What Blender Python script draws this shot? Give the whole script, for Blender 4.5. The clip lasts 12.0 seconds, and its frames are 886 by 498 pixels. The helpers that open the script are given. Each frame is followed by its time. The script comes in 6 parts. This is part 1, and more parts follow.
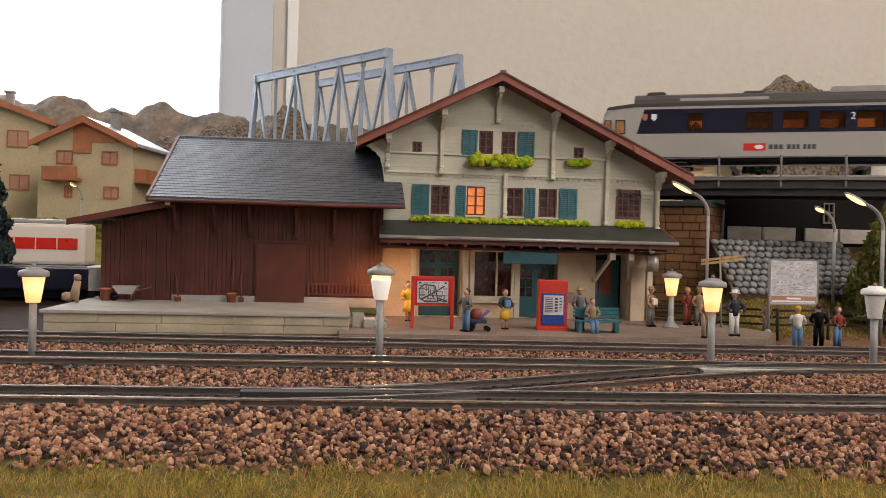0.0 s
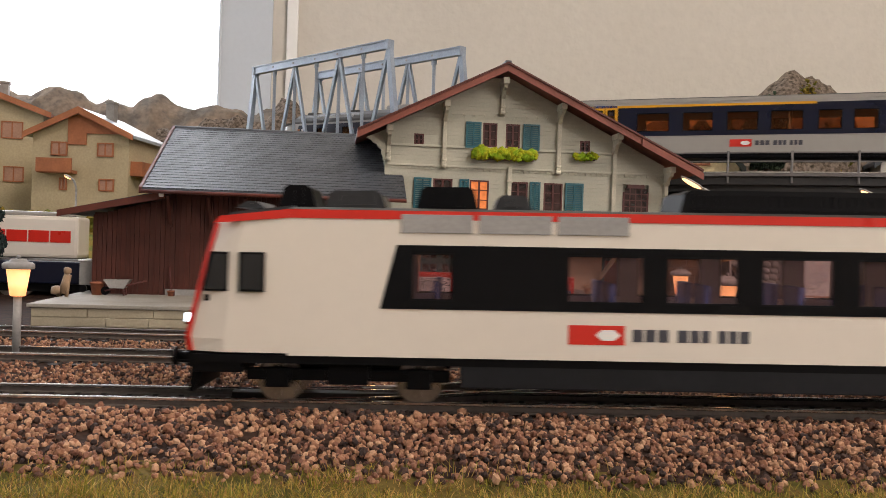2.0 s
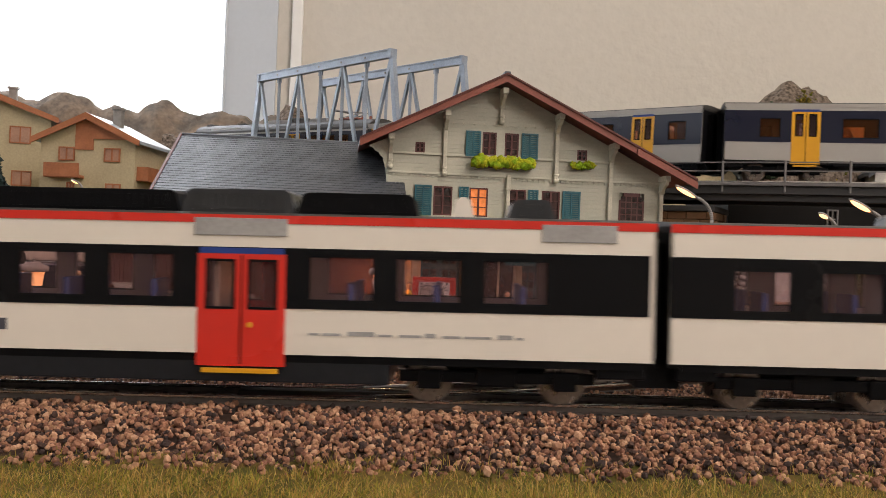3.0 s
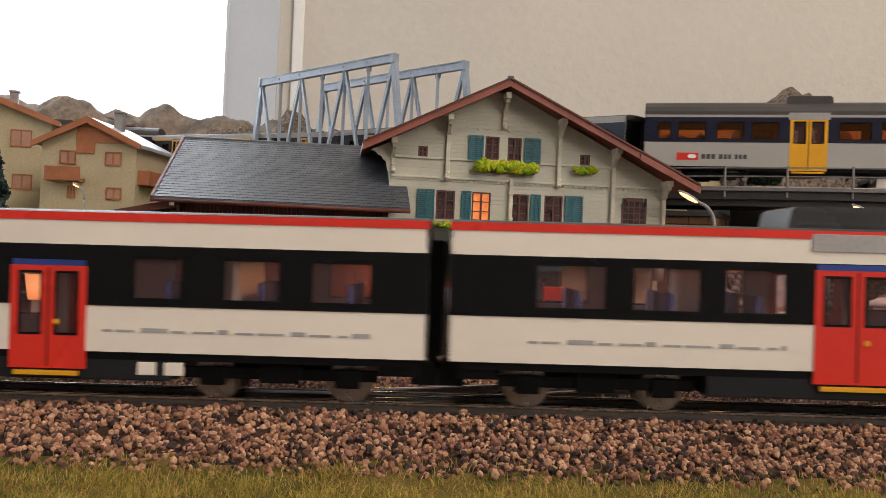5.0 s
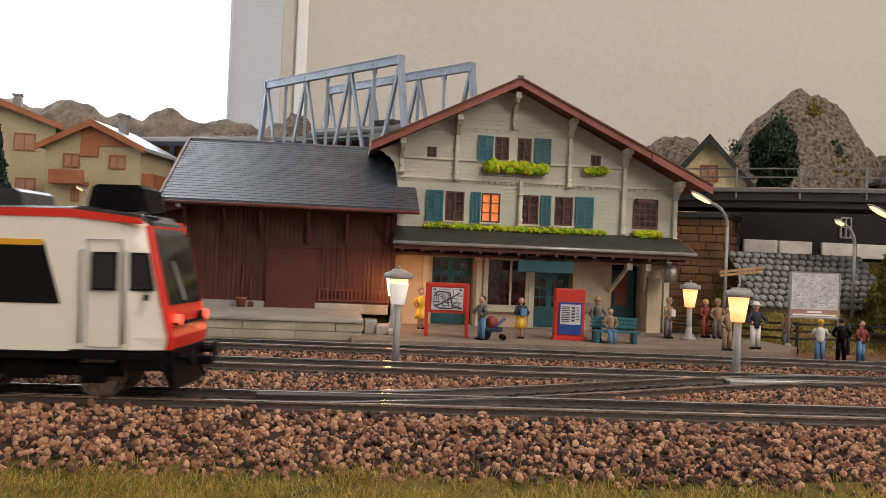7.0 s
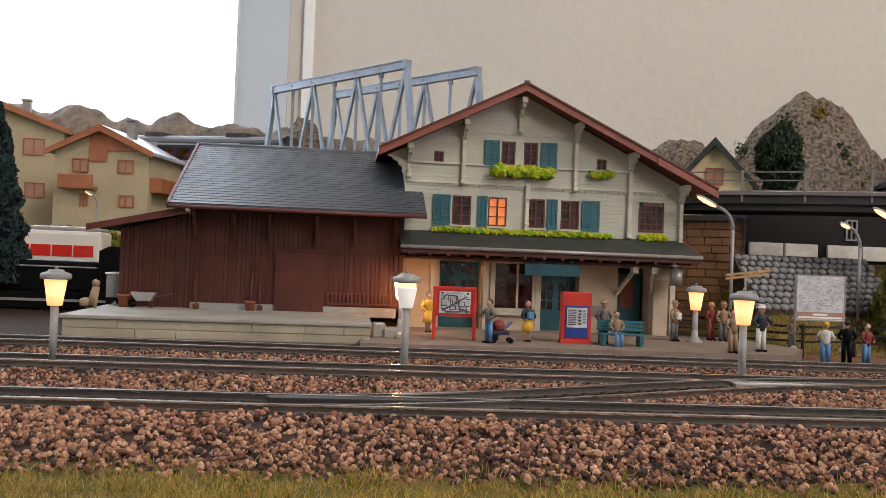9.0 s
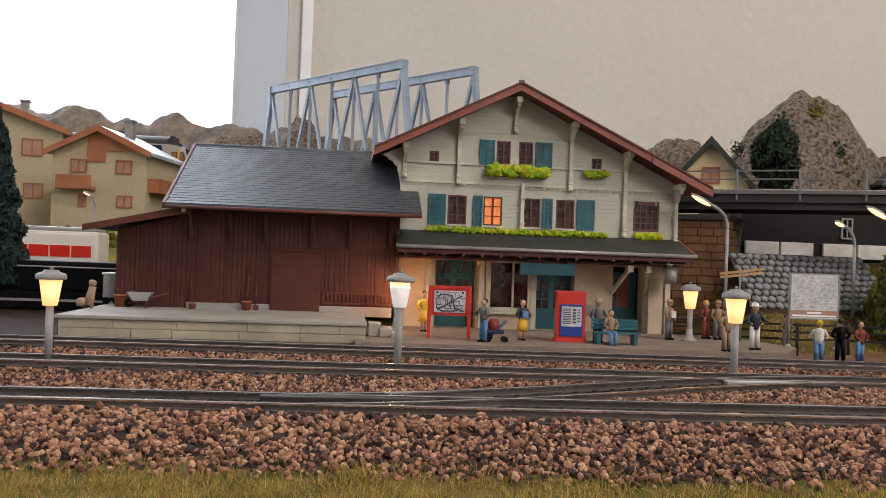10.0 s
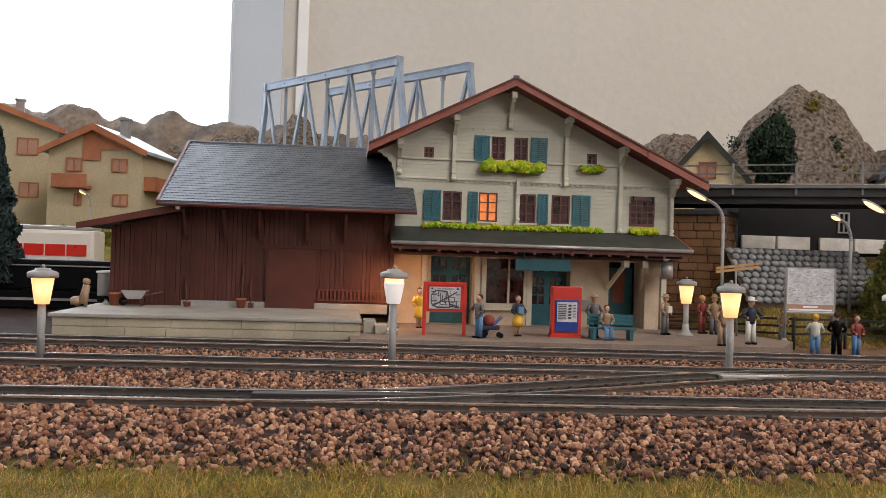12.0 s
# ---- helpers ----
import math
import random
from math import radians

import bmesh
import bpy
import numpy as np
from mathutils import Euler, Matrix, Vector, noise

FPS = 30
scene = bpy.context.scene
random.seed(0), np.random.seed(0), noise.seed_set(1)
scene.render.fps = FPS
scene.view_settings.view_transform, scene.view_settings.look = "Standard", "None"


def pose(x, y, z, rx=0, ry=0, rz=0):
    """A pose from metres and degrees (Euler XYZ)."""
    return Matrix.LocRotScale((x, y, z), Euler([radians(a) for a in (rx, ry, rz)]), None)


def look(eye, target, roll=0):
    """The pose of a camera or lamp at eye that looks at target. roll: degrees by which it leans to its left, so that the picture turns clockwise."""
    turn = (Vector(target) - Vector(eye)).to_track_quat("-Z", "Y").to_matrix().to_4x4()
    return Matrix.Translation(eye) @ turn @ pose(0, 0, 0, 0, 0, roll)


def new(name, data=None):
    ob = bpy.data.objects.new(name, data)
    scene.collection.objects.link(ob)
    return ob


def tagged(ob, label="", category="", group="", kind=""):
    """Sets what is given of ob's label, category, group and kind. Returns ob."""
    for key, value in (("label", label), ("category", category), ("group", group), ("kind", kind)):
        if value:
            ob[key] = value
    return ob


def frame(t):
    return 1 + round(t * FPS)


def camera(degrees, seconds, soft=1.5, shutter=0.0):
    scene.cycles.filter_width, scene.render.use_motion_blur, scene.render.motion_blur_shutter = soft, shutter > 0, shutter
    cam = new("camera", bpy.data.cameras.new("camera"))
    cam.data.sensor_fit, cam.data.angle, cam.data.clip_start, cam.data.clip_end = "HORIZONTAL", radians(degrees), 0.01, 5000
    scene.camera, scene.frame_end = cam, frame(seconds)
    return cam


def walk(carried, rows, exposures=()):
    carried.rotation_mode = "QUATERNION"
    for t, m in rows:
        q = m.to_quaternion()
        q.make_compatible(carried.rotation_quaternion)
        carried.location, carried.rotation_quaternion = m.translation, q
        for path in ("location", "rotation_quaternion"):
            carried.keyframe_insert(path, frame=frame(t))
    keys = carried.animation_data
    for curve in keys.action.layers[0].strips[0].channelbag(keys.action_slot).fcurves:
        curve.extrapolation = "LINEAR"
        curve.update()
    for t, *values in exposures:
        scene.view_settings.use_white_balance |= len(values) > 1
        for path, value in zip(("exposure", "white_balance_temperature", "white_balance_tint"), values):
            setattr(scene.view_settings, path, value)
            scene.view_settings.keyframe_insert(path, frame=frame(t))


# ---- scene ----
# A model railway station on a table top in a room, at true model size (1:87): lengths below are millimetres, MM turns them into metres.
MM = 0.001
cam = camera(52.5, 12.0, soft=0.85, shutter=0.22)
PATH = [
    (0, 0.00628, -0.00586, 0.03923, -6.749, -0.273, 1.466),
    (0.5, 0.00405, -0.00233, 0.04002, -6.740, -0.360, 1.482),
    (1, 0.00444, -0.00052, 0.03980, -6.792, -0.364, 1.497),
    (1.5, 0.00623, 0.00202, 0.03759, -6.822, -0.356, 1.727),
    (2, 0.00627, 0.00749, 0.03819, -6.833, -0.455, 1.887),
    (2.5, 0.00706, -0.00429, 0.03873, -6.652, -0.273, 2.135),
    (4.5, 0.00185, -0.00131, 0.03630, -6.815, 0.158, 2.475),
    (5, 0.00437, -0.00313, 0.03742, -6.733, 0.281, 2.444),
    (5.5, 0.00235, -0.00325, 0.03609, -6.742, 0.421, 2.444),
    (6, 0.00022, -0.00534, 0.03715, -6.710, 0.509, 2.380),
    (6.5, 0.00055, -0.00499, 0.03500, -6.694, 0.730, 2.403),
    (7, 0.00126, 0.00321, 0.03544, -6.608, 0.616, 2.372),
    (9, 0.00015, -0.00008, 0.03595, -6.232, 0.775, 2.236),
    (9.5, 0.00199, -0.00144, 0.03621, -6.259, 0.774, 2.199),
    (10, 0.00243, -0.00198, 0.03611, -6.213, 0.726, 2.092),
    (10.5, 0.00168, 0.00002, 0.03494, -6.206, 0.655, 2.099),
    (11, 0.00081, -0.00040, 0.03541, -6.299, 0.613, 2.038),
    (11.5, 0.00238, -0.00122, 0.03418, -6.331, 0.618, 1.852),
    (12, 0.00442, -0.00096, 0.03560, -6.289, 0.563, 1.744),
]
walk(cam, [(t, pose(x, y, z, 90 + pitch, 0, yaw) @ pose(0, 0, 0, 0, 0, roll)) for t, x, y, z, yaw, pitch, roll in PATH],
     exposures=[(0, 0.39, 6480, 15), (6.5, 0.36, 6440, 13), (8.6, 0.37, 6060, 13), (12, 0.37, 6060, 13)])

# ---- light ----
world = bpy.data.worlds.new("sky")
scene.world = world
world.use_nodes = True
sky = world.node_tree.nodes.new("ShaderNodeTexSky")
sky.sky_type, sky.sun_disc = "NISHITA", False
sky.sun_elevation, sky.sun_rotation = radians(30), radians(-60)
world.node_tree.links.new(sky.outputs[0], world.node_tree.nodes["Background"].inputs[0])
world.node_tree.nodes["Background"].inputs[1].default_value = 0.1


def window_light(name, eye, target, w, h, power, colour):
    lamp = bpy.data.lights.new(name, "AREA")
    lamp.shape, lamp.size, lamp.size_y, lamp.energy, lamp.color = "RECTANGLE", w, h, power, colour
    ob = new(name, lamp)
    ob.matrix_world = look(eye, target)
    return ob


# the window in view, behind the layout; a window in the left wall; the large windows behind the camera; the room's ceiling light
window_light("window_light_back", (-0.75, 1.33, 0.5), (-0.55, 0.4, 0.0), 1.1, 1.1, 11.5, (0.86, 0.93, 1.0))
window_light("window_light_left", (-1.95, 0.1, 0.65), (0.0, 0.35, 0.0), 1.3, 1.2, 9, (0.86, 0.93, 1.0))
window_light("window_light_room", (1.15, -1.95, 0.95), (0.2, 0.4, 0.05), 1.7, 1.1, 37, (1.0, 0.915, 0.83))
window_light("ceiling_light", (0.95, -0.5, 1.62), (0.3, 0.24, 0.0), 0.7, 0.7, 26, (1.0, 0.885, 0.77))


# ---- materials ----
def paint(name, colour, rough=0.55, metal=0.0, grain=2.0, vary=0.12, bump=0.15, stain=25.0, dark=0.25, glow=None, power=0.0, alpha=None, spread=0.0, spec=0.4):
    """A surface with fine grain (grain mm) and larger stains (stain mm); spread varies it from piece to piece."""
    m = bpy.data.materials.new(name)
    m.use_nodes = True
    nt = m.node_tree
    n, l = nt.nodes, nt.links
    b = n["Principled BSDF"]
    co = n.new("ShaderNodeTexCoord")
    fine, wide = n.new("ShaderNodeTexNoise"), n.new("ShaderNodeTexNoise")
    fine.inputs["Scale"].default_value, wide.inputs["Scale"].default_value = 1000.0 / grain, 1000.0 / stain
    fine.inputs["Detail"].default_value = 3
    wide.inputs["Detail"].default_value = 5
    for t in (fine, wide):
        l.new(co.outputs["Object"], t.inputs["Vector"])
    r1, r2 = n.new("ShaderNodeMapRange"), n.new("ShaderNodeMapRange")
    r1.inputs[1].default_value, r1.inputs[2].default_value = 0.25, 0.75
    r1.inputs[3].default_value, r1.inputs[4].default_value = 1 - vary, 1 + vary
    r2.inputs[1].default_value, r2.inputs[2].default_value = 0.35, 0.7
    r2.inputs[3].default_value, r2.inputs[4].default_value = 1.0, 1 - dark
    l.new(fine.outputs[0], r1.inputs[0])
    l.new(wide.outputs[0], r2.inputs[0])
    mul = n.new("ShaderNodeMath")
    mul.operation = "MULTIPLY"
    l.new(r1.outputs[0], mul.inputs[0])
    l.new(r2.outputs[0], mul.inputs[1])
    out = mul.outputs[0]
    if spread:
        for source in (n.new("ShaderNodeObjectInfo").outputs["Random"], n.new("ShaderNodeNewGeometry").outputs["Random Per Island"]):
            r3, m3 = n.new("ShaderNodeMapRange"), n.new("ShaderNodeMath")
            m3.operation = "MULTIPLY"
            r3.inputs[3].default_value, r3.inputs[4].default_value = 1 - spread, 1 + spread
            l.new(source, r3.inputs[0])
            l.new(out, m3.inputs[0])
            l.new(r3.outputs[0], m3.inputs[1])
            out = m3.outputs[0]
    mix = n.new("ShaderNodeVectorMath")
    mix.operation = "SCALE"
    mix.inputs[0].default_value = colour
    l.new(out, mix.inputs["Scale"])
    l.new(mix.outputs[0], b.inputs["Base Color"])
    rr = n.new("ShaderNodeMapRange")
    rr.inputs[3].default_value, rr.inputs[4].default_value = max(0.02, rough - 0.1), min(1, rough + 0.1)
    l.new(wide.outputs[0], rr.inputs[0])
    l.new(rr.outputs[0], b.inputs["Roughness"])
    b.inputs["Metallic"].default_value = metal
    b.inputs["Specular IOR Level"].default_value = spec
    if bump:
        bp = n.new("ShaderNodeBump")
        bp.inputs["Strength"].default_value = min(1.0, bump)
        bp.inputs["Distance"].default_value = grain * 0.15 * max(1.0, bump) * MM
        l.new(fine.outputs[0], bp.inputs["Height"])
        l.new(bp.outputs[0], b.inputs["Normal"])
    if glow:
        b.inputs["Emission Color"].default_value = (*glow, 1)
        b.inputs["Emission Strength"].default_value = power
    if alpha is not None:
        b.inputs["Alpha"].default_value = alpha
    return m


def mottled(name, a, c, size, rough=0.9, bump=0.5, grain=1.5, third=None):
    """Two or three colours in natural patches of about size mm, with fine grain."""
    m = paint(name, a, rough, grain=grain, bump=bump, vary=0.3, stain=size, dark=0.2)
    n, l = m.node_tree.nodes, m.node_tree.links
    t = n.new("ShaderNodeTexNoise")
    t.inputs["Scale"].default_value, t.inputs["Detail"].default_value = 1000.0 / size, 6
    l.new(n["Texture Coordinate"].outputs["Object"], t.inputs["Vector"])
    ramp = n.new("ShaderNodeValToRGB")
    ramp.color_ramp.elements[0].position, ramp.color_ramp.elements[1].position = 0.42, 0.58
    ramp.color_ramp.elements[0].color, ramp.color_ramp.elements[1].color = (*a, 1), (*c, 1)
    if third:
        ramp.color_ramp.elements.new(0.68).color = (*third, 1)
    l.new(t.outputs[0], ramp.inputs[0])
    n["Principled BSDF"].inputs["Specular IOR Level"].default_value = 0.12
    scale = n["Vector Math"]
    l.new(ramp.outputs[0], scale.inputs[0])
    return m


def islands(name, colours, rough=0.85, grain=0.6, bump=0.3):
    """Each loose piece of a mesh takes one of the colours."""
    m = paint(name, (1, 1, 1), rough, grain=grain, bump=bump, vary=0.2, stain=6, dark=0.2)
    n, l = m.node_tree.nodes, m.node_tree.links
    ramp = n.new("ShaderNodeValToRGB")
    ramp.color_ramp.interpolation = "CONSTANT"
    e = ramp.color_ramp.elements
    e[0].color, e[0].position = (*colours[0], 1), 0
    e[1].color, e[1].position = (*colours[-1], 1), 1 - 1 / len(colours)
    for i, c in enumerate(colours[1:-1]):
        e.new((i + 1) / len(colours)).color = (*c, 1)
    l.new(n.new("ShaderNodeNewGeometry").outputs["Random Per Island"], ramp.inputs[0])
    l.new(ramp.outputs[0], n["Vector Math"].inputs[0])
    return m


def clear(name, tint, rough=0.03, see=0.75, through_tint=(0.93, 0.9, 0.89)):
    """A thin clear pane: mostly see-through, with a gloss."""
    m = bpy.data.materials.new(name)
    m.use_nodes = True
    n, l = m.node_tree.nodes, m.node_tree.links
    b = n["Principled BSDF"]
    b.inputs["Base Color"].default_value = (*tint, 1)
    b.inputs["Roughness"].default_value = rough
    tr, mix = n.new("ShaderNodeBsdfTransparent"), n.new("ShaderNodeMixShader")
    tr.inputs[0].default_value = (*through_tint, 1)
    mix.inputs[0].default_value = see
    l.new(b.outputs[0], mix.inputs[1])
    l.new(tr.outputs[0], mix.inputs[2])
    l.new(mix.outputs[0], n["Material Output"].inputs["Surface"])
    return m


def shade_glow(name, power):
    """A frosted lamp shade, brightest round the bulb in its upper middle, orange towards its rim."""
    m = paint(name, (0.8, 0.6, 0.35), 0.5, bump=0, glow=(1.0, 0.45, 0.1), power=power)
    n, l = m.node_tree.nodes, m.node_tree.links
    sep, ramp = n.new("ShaderNodeSeparateXYZ"), n.new("ShaderNodeValToRGB")
    l.new(n["Texture Coordinate"].outputs["Generated"], sep.inputs[0])
    l.new(sep.outputs[2], ramp.inputs[0])
    e = ramp.color_ramp.elements
    e[0].position, e[0].color = 0.0, (0.72, 0.28, 0.08, 1)
    e[1].position, e[1].color = 1.0, (0.75, 0.36, 0.12, 1)
    e.new(0.5).color = (1.0, 0.5, 0.2, 1)
    e.new(0.3).color = (0.9, 0.36, 0.11, 1)
    l.new(ramp.outputs[0], n["Principled BSDF"].inputs["Emission Color"])
    return m


M = dict(
    plaster=paint("white plaster wall", (0.59, 0.558, 0.50), 0.9, grain=11, bump=0.8, vary=0.03, stain=400, dark=0.05),
    white=paint("white paint", (0.8, 0.8, 0.78), 0.4, grain=6, vary=0.02, bump=0.05, stain=150, dark=0.05),
    # Blue in the frame's white stands for daylight from the window beside it.
    frame_bluish=paint("white window frame with daylight tint", (0.53, 0.58, 0.635), 0.35, grain=6, vary=0.02, bump=0.03, stain=200, dark=0.04),
    earth=mottled("brown earth with fallen leaves", (0.16, 0.085, 0.05), (0.24, 0.14, 0.085), 6, third=(0.1, 0.07, 0.035)),
    wood_floor=paint("room floor", (0.3, 0.2, 0.12), 0.5, grain=30, stain=300),
    daylight=paint("bright sky outside", (0.9, 0.95, 1.0), 1.0, glow=(0.93, 0.97, 1.0), power=1.6),
    # Bed is near black: the shade between the stones sits in its colour.
    ballast_bed=mottled("ballast bed darkened for its gaps", (0.024, 0.014, 0.011), (0.055, 0.031, 0.022), 4),
    stones=islands("brown ballast stones", [(0.28, 0.132, 0.075), (0.40, 0.215, 0.125), (0.10, 0.047, 0.032), (0.50, 0.295, 0.178), (0.20, 0.09, 0.056), (0.040, 0.023, 0.019), (0.32, 0.158, 0.092), (0.38, 0.205, 0.118), (0.24, 0.11, 0.068), (0.07, 0.038, 0.028)]),
    turf=mottled("earth under the turf", (0.12, 0.085, 0.022), (0.075, 0.07, 0.016), 14, third=(0.16, 0.095, 0.032)),
    blades=islands("dry and green grass fibres", [(0.33, 0.26, 0.03), (0.42, 0.26, 0.06), (0.22, 0.21, 0.022), (0.5, 0.33, 0.1), (0.33, 0.18, 0.045), (0.16, 0.16, 0.02)]),
    rail=paint("worn nickel rail", (0.82, 0.8, 0.78), 0.17, 0.97, grain=1.5, vary=0.15, bump=0.05, stain=12, dark=0.35),
    rail_web=paint("browned rail side", (0.13, 0.108, 0.095), 0.4, 0.4, grain=1.5, vary=0.2, bump=0.05),
    sleeper=paint("dark brown plastic sleeper", (0.022, 0.016, 0.014), 0.65, grain=1, spread=0.15),
    puko=paint("black stud", (0.02, 0.02, 0.02), 0.3),
    asphalt=mottled("grey platform paving", (0.20, 0.155, 0.125), (0.27, 0.205, 0.16), 14, grain=0.8),
    quay=paint("cream cast stone", (0.39, 0.34, 0.245), 0.7, grain=0.9, vary=0.1, bump=0.3, stain=18, dark=0.3, spread=0.06),
    quay_top=paint("pale worn concrete", (0.33, 0.305, 0.262), 0.65, grain=1.0, stain=20, dark=0.25),
    plank=paint("oxblood wooden boards", (0.068, 0.0155, 0.0085), 0.6, grain=0.8, vary=0.12, bump=0.25, stain=14, dark=0.3, spread=0.12),
    trim_red=paint("oxblood trim", (0.11, 0.027, 0.017), 0.5, grain=0.9, stain=10),
    verge=paint("reddish brown barge board", (0.26, 0.075, 0.048), 0.5, grain=1.5, stain=15, dark=0.3),
    slate=paint("dark grey slate", (0.07, 0.076, 0.088), 0.45, grain=0.8, vary=0.15, stain=14, dark=0.3, spread=0.2),
    mossy=paint("dark mossy roof felt", (0.035, 0.038, 0.03), 0.75, grain=0.8, vary=0.2, stain=8, dark=0.4, bump=0.5),
    board=paint("pale grey-green weatherboard", (0.48, 0.47, 0.38), 0.6, grain=0.8, vary=0.06, bump=0.15, stain=16, dark=0.18, spread=0.03),
    cream=paint("cream timber", (0.56, 0.53, 0.42), 0.55, grain=0.8, stain=9, dark=0.25),
    render=paint("warm beige render", (0.52, 0.42, 0.3), 0.75, grain=0.9, stain=14, dark=0.25, bump=0.3),
    teal=paint("blue-green painted wood", (0.024, 0.12, 0.148), 0.42, grain=0.8, stain=6, dark=0.25),
    brown_win=paint("dark brown window frame", (0.10, 0.028, 0.024), 0.5, grain=0.7, stain=5),
    # Reddish, mottled pane colour imitates what the glass reflects.
    pane=paint("dark pane with painted reflections", (0.055, 0.026, 0.024), 0.06, grain=3, vary=0.5, bump=0.0, stain=4, dark=0.7, spec=0.6),
    pane_lit=paint("lit window pane", (0.5, 0.2, 0.08), 0.2, grain=2, vary=0.4, bump=0, glow=(1.0, 0.24, 0.05), power=0.42),
    flowers=mottled("yellow-green flowers", (0.21, 0.33, 0.016), (0.42, 0.42, 0.02), 4, grain=0.8, bump=1.0),
    gutter=paint("grey zinc gutter", (0.3, 0.28, 0.26), 0.4, 0.3, grain=1, stain=8),
    steel=paint("blue-grey steel girder", (0.33, 0.385, 0.46), 0.35, 0.2, grain=1.2, stain=14, dark=0.25),
    lamp_grey=paint("grey lamp post", (0.3, 0.29, 0.28), 0.5, grain=1, stain=8),
    lamp_white=paint("white frosted shade", (0.86, 0.84, 0.8), 0.45, grain=1),
    lamp_glow=shade_glow("glowing frosted shade", 1.35),
    lamp_bright=shade_glow("brightly glowing frosted shade", 38.0),
    lamp_faint=paint("faintly lit white shade", (0.86, 0.84, 0.8), 0.45, grain=1, glow=(1.0, 0.88, 0.76), power=0.32),
    bulb=paint("glowing bulb", (1, 0.7, 0.3), 0.5, glow=(1.0, 0.46, 0.17), power=2.6, bump=0),
    hot=paint("bright lamp slit", (1, 0.8, 0.5), 0.5, glow=(1.0, 0.46, 0.2), power=1.6, bump=0),
    red=paint("red paint", (0.5, 0.035, 0.022), 0.35, grain=1.2, stain=9, dark=0.15, vary=0.05, bump=0.05),
    blue=paint("blue print", (0.02, 0.05, 0.24), 0.35, bump=0, vary=0.05),
    ink=paint("dark print", (0.06, 0.06, 0.075), 0.5, bump=0),
    paper=paint("printed paper", (0.6, 0.6, 0.62), 0.5, grain=1.2, vary=0.15, stain=5, dark=0.35, bump=0),
    brick=paint("brown cast masonry", (0.20, 0.10, 0.045), 0.7, grain=0.9, vary=0.12, bump=0.4, stain=10, dark=0.35, spread=0.12),
    mortar=paint("dark joint", (0.06, 0.035, 0.02), 0.9),
    concrete=paint("grey viaduct girder", (0.045, 0.043, 0.042), 0.6, grain=1.2, stain=20, dark=0.25),
    rail_grey=paint("grey railing", (0.16, 0.15, 0.145), 0.5, grain=1, stain=8),
    cobble=paint("grey cobble", (0.17, 0.175, 0.175), 0.5, grain=1, stain=9, dark=0.3, spread=0.12),
    near_black=paint("near-black wall", (0.006, 0.005, 0.005), 0.8),
    base_white=paint("white plinth", (0.78, 0.74, 0.68), 0.6, grain=1, stain=10),
    fence=paint("dark fence rail", (0.022, 0.018, 0.017), 0.6, grain=1),
    rock=mottled("grey-brown rock", (0.185, 0.148, 0.118), (0.105, 0.08, 0.06), 3.2, grain=2.5, bump=1.6, third=(0.055, 0.045, 0.03)),
    hill=mottled("far mountain", (0.22, 0.17, 0.13), (0.15, 0.13, 0.11), 40, grain=6, bump=0.6),
    moss=mottled("olive scrub", (0.09, 0.10, 0.015), (0.22, 0.15, 0.025), 12, grain=1.2, bump=0.9),
    leaf_dark=islands("dark green leaves", [(0.018, 0.035, 0.016), (0.028, 0.05, 0.02), (0.012, 0.022, 0.012), (0.035, 0.055, 0.025)]),
    fir=islands("blue-green fir twigs", [(0.016, 0.035, 0.032), (0.028, 0.052, 0.048), (0.012, 0.022, 0.024)]),
    leaf_light=islands("olive leaves", [(0.13, 0.15, 0.025), (0.2, 0.2, 0.035), (0.09, 0.11, 0.02), (0.17, 0.13, 0.03)]),
    bark=paint("bark", (0.06, 0.04, 0.025), 0.9, grain=2),
    house=paint("ochre house wall", (0.42, 0.345, 0.215), 0.75, grain=2, stain=30, dark=0.15),
    house_pale=paint("pale yellow wall", (0.74, 0.59, 0.34), 0.75, grain=2, stain=25, dark=0.15),
    orange=paint("orange-brown timber", (0.36, 0.13, 0.055), 0.6, grain=2, stain=15),
    roof_red=paint("red-brown tiles", (0.3, 0.12, 0.075), 0.6, grain=2, stain=15),
    roof_pale=paint("pale shiny roof", (0.42, 0.46, 0.5), 0.35, grain=2, stain=15),
    curtain=paint("dusty pink pane", (0.4, 0.23, 0.16), 0.3, grain=2),
    white_body=paint("off-white railcar paint", (0.75, 0.685, 0.60), 0.32, grain=3, vary=0.015, bump=0.03, stain=60, dark=0.05),
    grey_body=paint("light grey railcar paint", (0.36, 0.34, 0.31), 0.35, grain=3, vary=0.02, bump=0.03, stain=50, dark=0.06),
    band=paint("black window band", (0.005, 0.005, 0.006), 0.25, grain=3, vary=0.05, bump=0.0, stain=40, dark=0.1, spec=0.15),
    navy=paint("navy window band", (0.004, 0.006, 0.022), 0.3, grain=3, vary=0.05, bump=0.0, stain=40, dark=0.1),
    car_red=paint("railcar red", (0.62, 0.03, 0.018), 0.3, grain=3, vary=0.03, bump=0.02, stain=40, dark=0.06),
    car_yellow=paint("railcar yellow", (0.68, 0.33, 0.015), 0.32, grain=3, vary=0.03, bump=0.02, stain=40, dark=0.06),
    roof_grey=paint("grey railcar roof", (0.05, 0.046, 0.042), 0.6, grain=3, vary=0.05, stain=40, dark=0.12),
    pale_grey=paint("pale grey grille", (0.36, 0.35, 0.34), 0.5, grain=1, vary=0.12, bump=0.4, stain=20),
    black=paint("black plastic", (0.004, 0.004, 0.005), 0.5, grain=2, vary=0.1, stain=20, spec=0.12),
